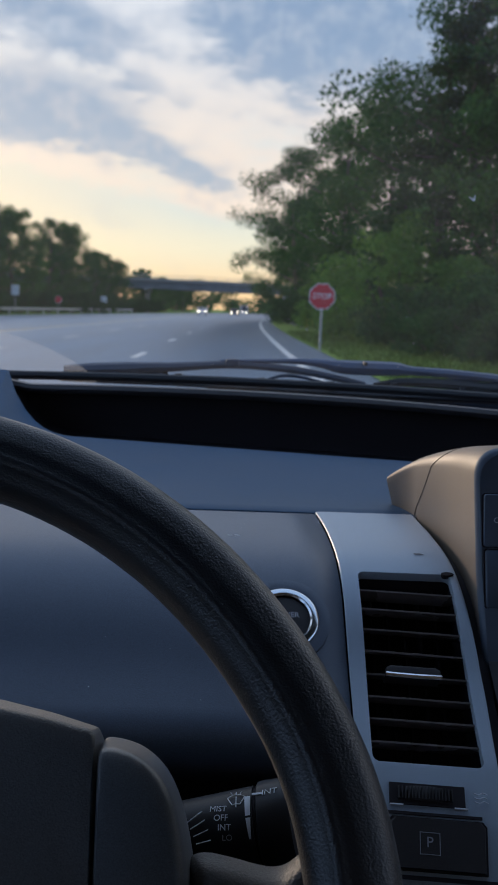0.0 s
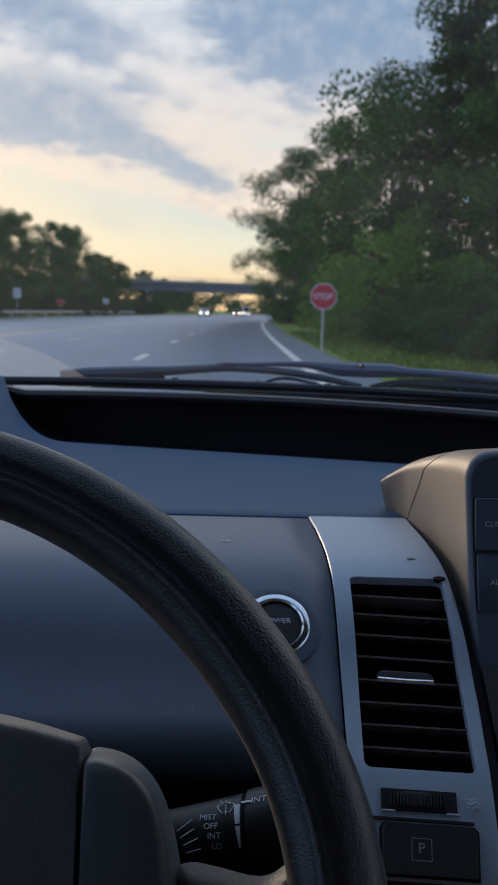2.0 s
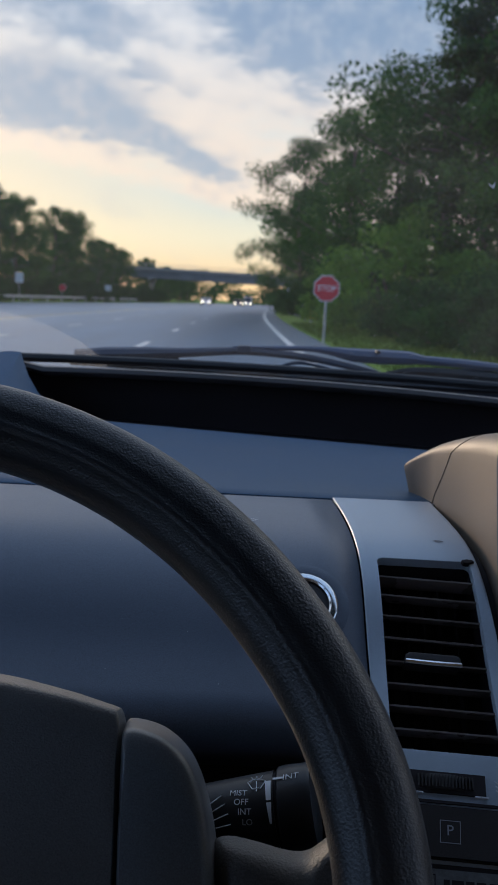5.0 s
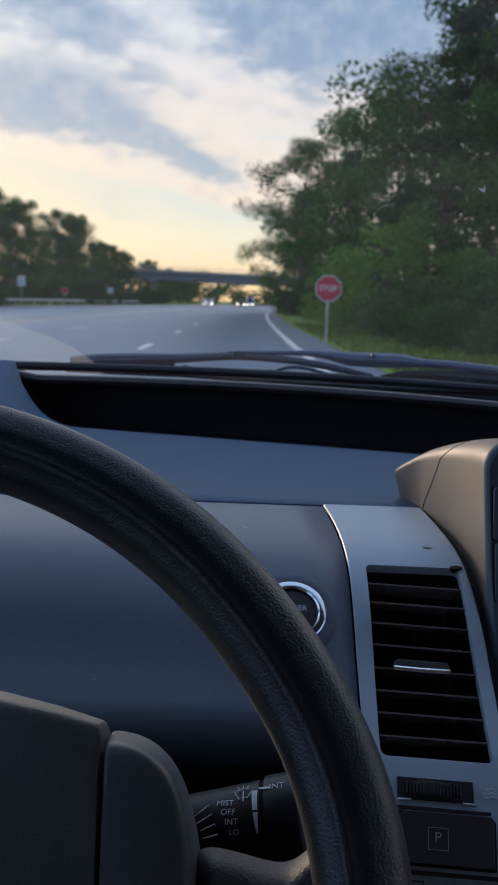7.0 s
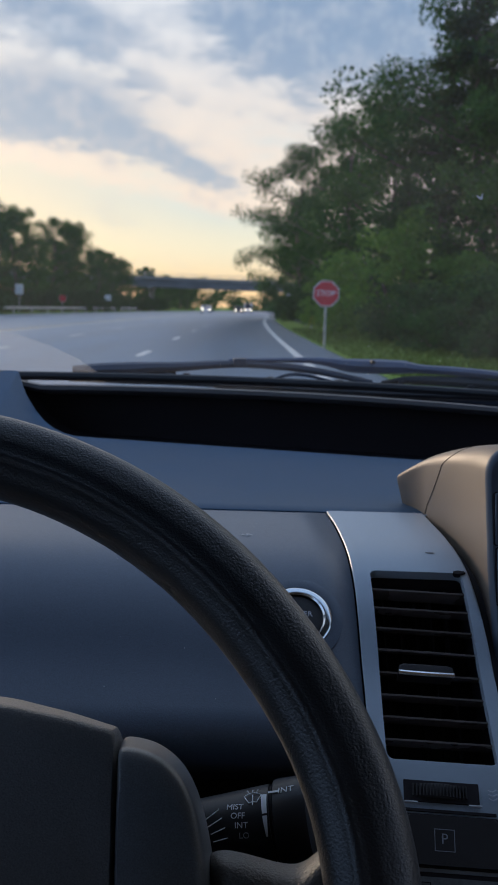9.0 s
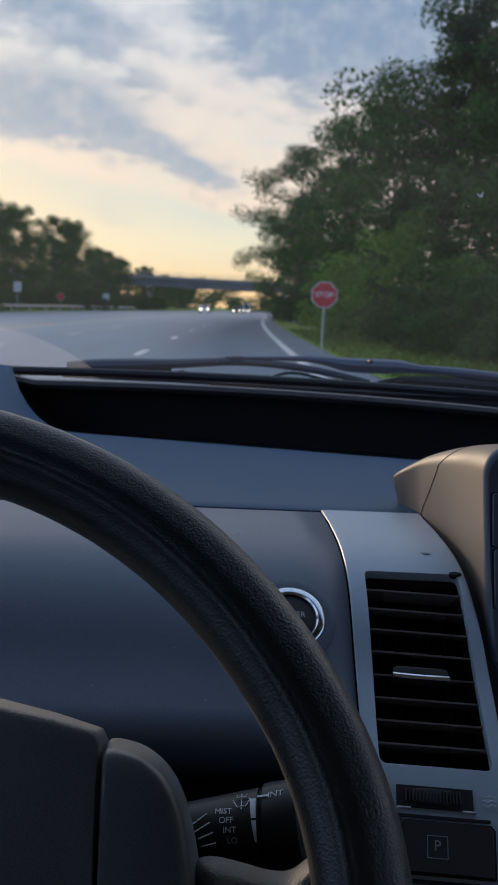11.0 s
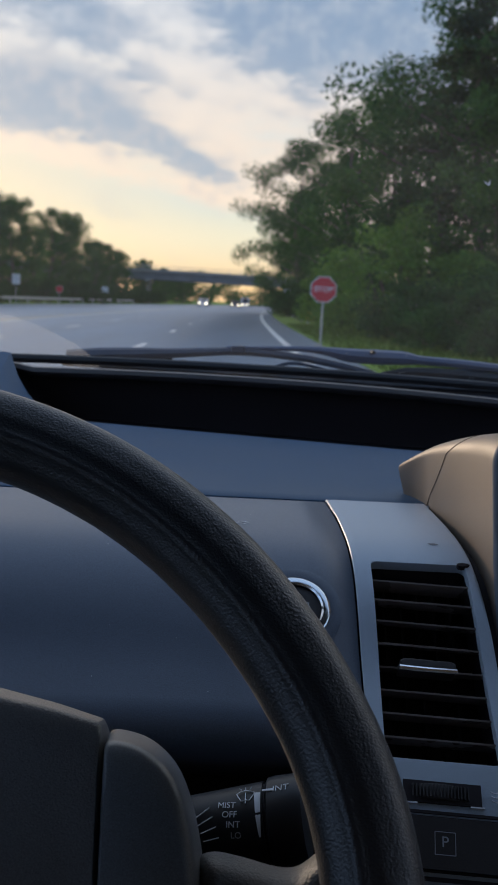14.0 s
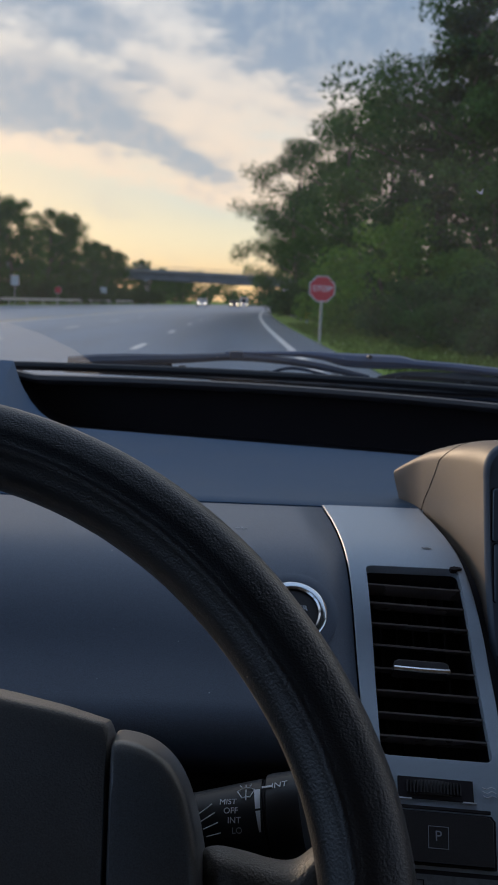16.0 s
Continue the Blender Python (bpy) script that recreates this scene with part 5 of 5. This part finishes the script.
part("blade_spine", strap([(-0.1956, 1.150, 1.0718), (-0.1320, 1.150, 1.0684), (-0.0618, 1.150, 1.0655), (0.0309, 1.150, 1.0610), (0.1238, 1.150, 1.0559), (0.2138, 1.150, 1.0514), (0.3169, 1.150, 1.0448)], [0.0013, 0.0015, 0.0015, 0.0015, 0.0017, 0.0017, 0.0017]), WIPER, wip)
part("blade_rubber", strap([(x, y, z - 0.0045) for x, y, z in [(-0.1956, 1.150, 1.0718), (-0.1320, 1.150, 1.0684), (-0.0618, 1.150, 1.0655), (0.0309, 1.150, 1.0610), (0.1238, 1.150, 1.0559), (0.2138, 1.150, 1.0514), (0.3169, 1.150, 1.0448)]], [0.0032] * 7, 1.0), RUBBER, wip)
SHROUD = curve_through([(-0.1990, 1.152, 1.0735), (-0.1700, 1.152, 1.0768), (-0.1300, 1.152, 1.0785), (-0.0980, 1.152, 1.0778), (-0.0740, 1.152, 1.0735)], 6)
part("shroud", stacked([[p + Vector((0, dy, 0)) for p in SHROUD] + [Vector((x, 1.152 + dy, 1.0708 - 0.045 * (x + 0.199))) for x in (-0.0740, -0.1000, -0.1300, -0.1600, -0.1850)] for dy in (0.0, 0.006)]), RUBBER, wip, "dark plastic end of the blade")
for claw in ([(-0.1447, 1.150, 1.0686), (-0.1031, 1.150, 1.0744), (-0.0618, 1.150, 1.0668)], [(0.0309, 1.150, 1.0623), (0.0630, 1.150, 1.0695), (0.1110, 1.150, 1.0593)], [(0.1816, 1.150, 1.0576), (0.2265, 1.150, 1.0641), (0.2601, 1.150, 1.0527)], [(0.2105, 1.150, 1.0611), (0.2458, 1.150, 1.0632), (0.2941, 1.150, 1.0631)]):
    part("claw", strap(claw, [0.0014, 0.0020, 0.0014]), WIPER, wip)
for x, z in ((-0.0618, 1.0680), (0.0328, 1.0629), (0.1110, 1.0586), (0.1816, 1.0570), (0.2601, 1.0514)):
    part("clip", boxed(x - 0.0035, x + 0.0035, 1.140, 1.156, z - 0.004, z + 0.004), RUBBER, wip)
for pts, rad in (([(0.1591, 1.150, 1.0592), (0.1880, 1.150, 1.0614), (0.2266, 1.150, 1.0602), (0.2716, 1.150, 1.0564), (0.3168, 1.150, 1.0526), (0.4137, 1.150, 1.0454)], [0.0013, 0.0045, 0.0058, 0.0058, 0.0058, 0.0051]), ([(-0.1988, 1.150, 1.0706), (-0.1511, 1.150, 1.0680), (-0.0937, 1.150, 1.0659), (-0.0618, 1.150, 1.0642)], [0.0013, 0.0032, 0.0032, 0.0013])):
    part("blade_cover", strap(pts, rad), RUBBER, wip)
bevelled(part("hook", boxed(-0.008, 0.007, 1.140, 1.158, 1.0795, 1.0885), WIPER, wip), 0.0015)
part("pivot", tube([(0.400, 1.15, 1.00), (0.400, 1.15, 1.05)], 0.012, 12), RUBBER, wip)
low = thing("windscreen_wiper", (0.39, 1.15, 1.03), "lower black windscreen wiper at rest", "wiper", "windscreen wipers")
part("blade", strap([(-0.2971, 1.150, 1.0777), (-0.2211, 1.150, 1.0709), (-0.1448, 1.150, 1.0654), (-0.0683, 1.150, 1.0611), (0.0212, 1.150, 1.0560), (0.1238, 1.150, 1.0495), (0.2138, 1.150, 1.0443), (0.3170, 1.150, 1.0390), (0.4141, 1.150, 1.0325)], [0.0026, 0.0032, 0.0032, 0.0038, 0.0048, 0.0058, 0.0064, 0.0051, 0.0051], 0.8), RUBBER, low, "black rubber blade with cover")
part("arm", strap([(0.42, 1.17, 1.02), (0.25, 1.17, 1.035), (0.06, 1.17, 1.0525), (-0.03, 1.165, 1.0575)], [0.010, 0.007, 0.006, 0.004]), WIPER, low)
part("cowl", sheet([[(x, y, z - 0.04 * x) for x in (-0.55, -0.2, 0.1, 0.4, 0.9)] for y, z in ((0.985, 1.045), (1.06, 1.040), (1.2, 1.0))]), BLACK, car, "black plastic cowl below the glass")

# pale film in the lower left corner of the glass, and dried specks
film = [(-0.55, 0.13), (-0.42, 0.15), (-0.30, 0.155), (-0.245, 0.150), (-0.215, 0.138), (-0.19, 0.119), (-0.164, 0.088), (-0.150, 0.062), (-0.142, 0.03)]
fm = part("dust_film", sheet([[screen_pt(x, 0.02, 0.002) for x, f in film], [screen_pt(x, 0.5 * (f + 0.02), 0.002) for x, f in film], [screen_pt(x, f, 0.002) for x, f in film]]), FILM, screen, "thin pale film in the lower left corner")
fm.visible_shadow = False
rng = random.Random(9)
for k in range(46):
    x, f, r = rng.uniform(-0.12, 0.26), rng.uniform(0.06, 0.34), rng.uniform(0.0003, 0.0009)
    p = screen_pt(x, f, 0.001)
    part("speck", stacked([[p + Vector((r * q * math.cos(a), r * q * math.sin(a) * 0.7, z)) for a in (math.pi * 2 * i / 6 for i in range(6))] for q, z in ((1.0, 0.0), (0.6, 0.0004))]), SPECK, screen)

chip = screen_pt(0.206, 0.365, 0.001)
for dx, dz in ((-0.0040, 0.0030), (0.0012, 0.0046)):
    part("stone_chip", tube([chip, chip + Vector((0.5 * dx, 0.0003, 0.5 * dz)), chip + Vector((dx, 0.0, dz))], [0.0009, 0.0006, 0.0003], 6), PRINT, screen, "small white chip in the glass")

# scuffs and dust on the dash
sm = dash_frame(0.0005, 0.0595, 0.0002)
for dx, dy, w, h in ((-0.0022, 0.0, 0.0016, 0.0004), (0.0012, 0.0014, 0.0014, 0.0004), (0.0010, -0.0016, 0.0016, 0.0003), (0.0030, 0.0003, 0.0009, 0.0004)):
    part("scuff", stacked([[sm @ Vector((dx + w * math.cos(a), dy + h * math.sin(a), q)) for a in (math.pi * 2 * i / 10 for i in range(10))] for q in (0.0, 0.0001)]), PRINT, dash, "pale scuff mark")
rng = random.Random(31)
for k in range(26):
    m = dash_frame(rng.uniform(-0.10, 0.054), rng.uniform(0.02, 0.19), 0.0002)
    r = rng.uniform(0.00012, 0.0003)
    part("dust_speck", stacked([[m @ Vector((r * math.cos(a), r * math.sin(a), q)) for a in (math.pi * 2 * i / 5 for i in range(5))] for q in (0.0, r)]), PRINT, dash)

# set the cabin level with the camera
for ob in [o for o in scene.objects if o.parent is None and o.name.split(".")[0] in ("car_shell", "windscreen", "dashboard", "display_unit", "steering_wheel", "wiper_stalk", "windscreen_wiper")]:
    ob.matrix_basis = LEVEL @ ob.matrix_basis
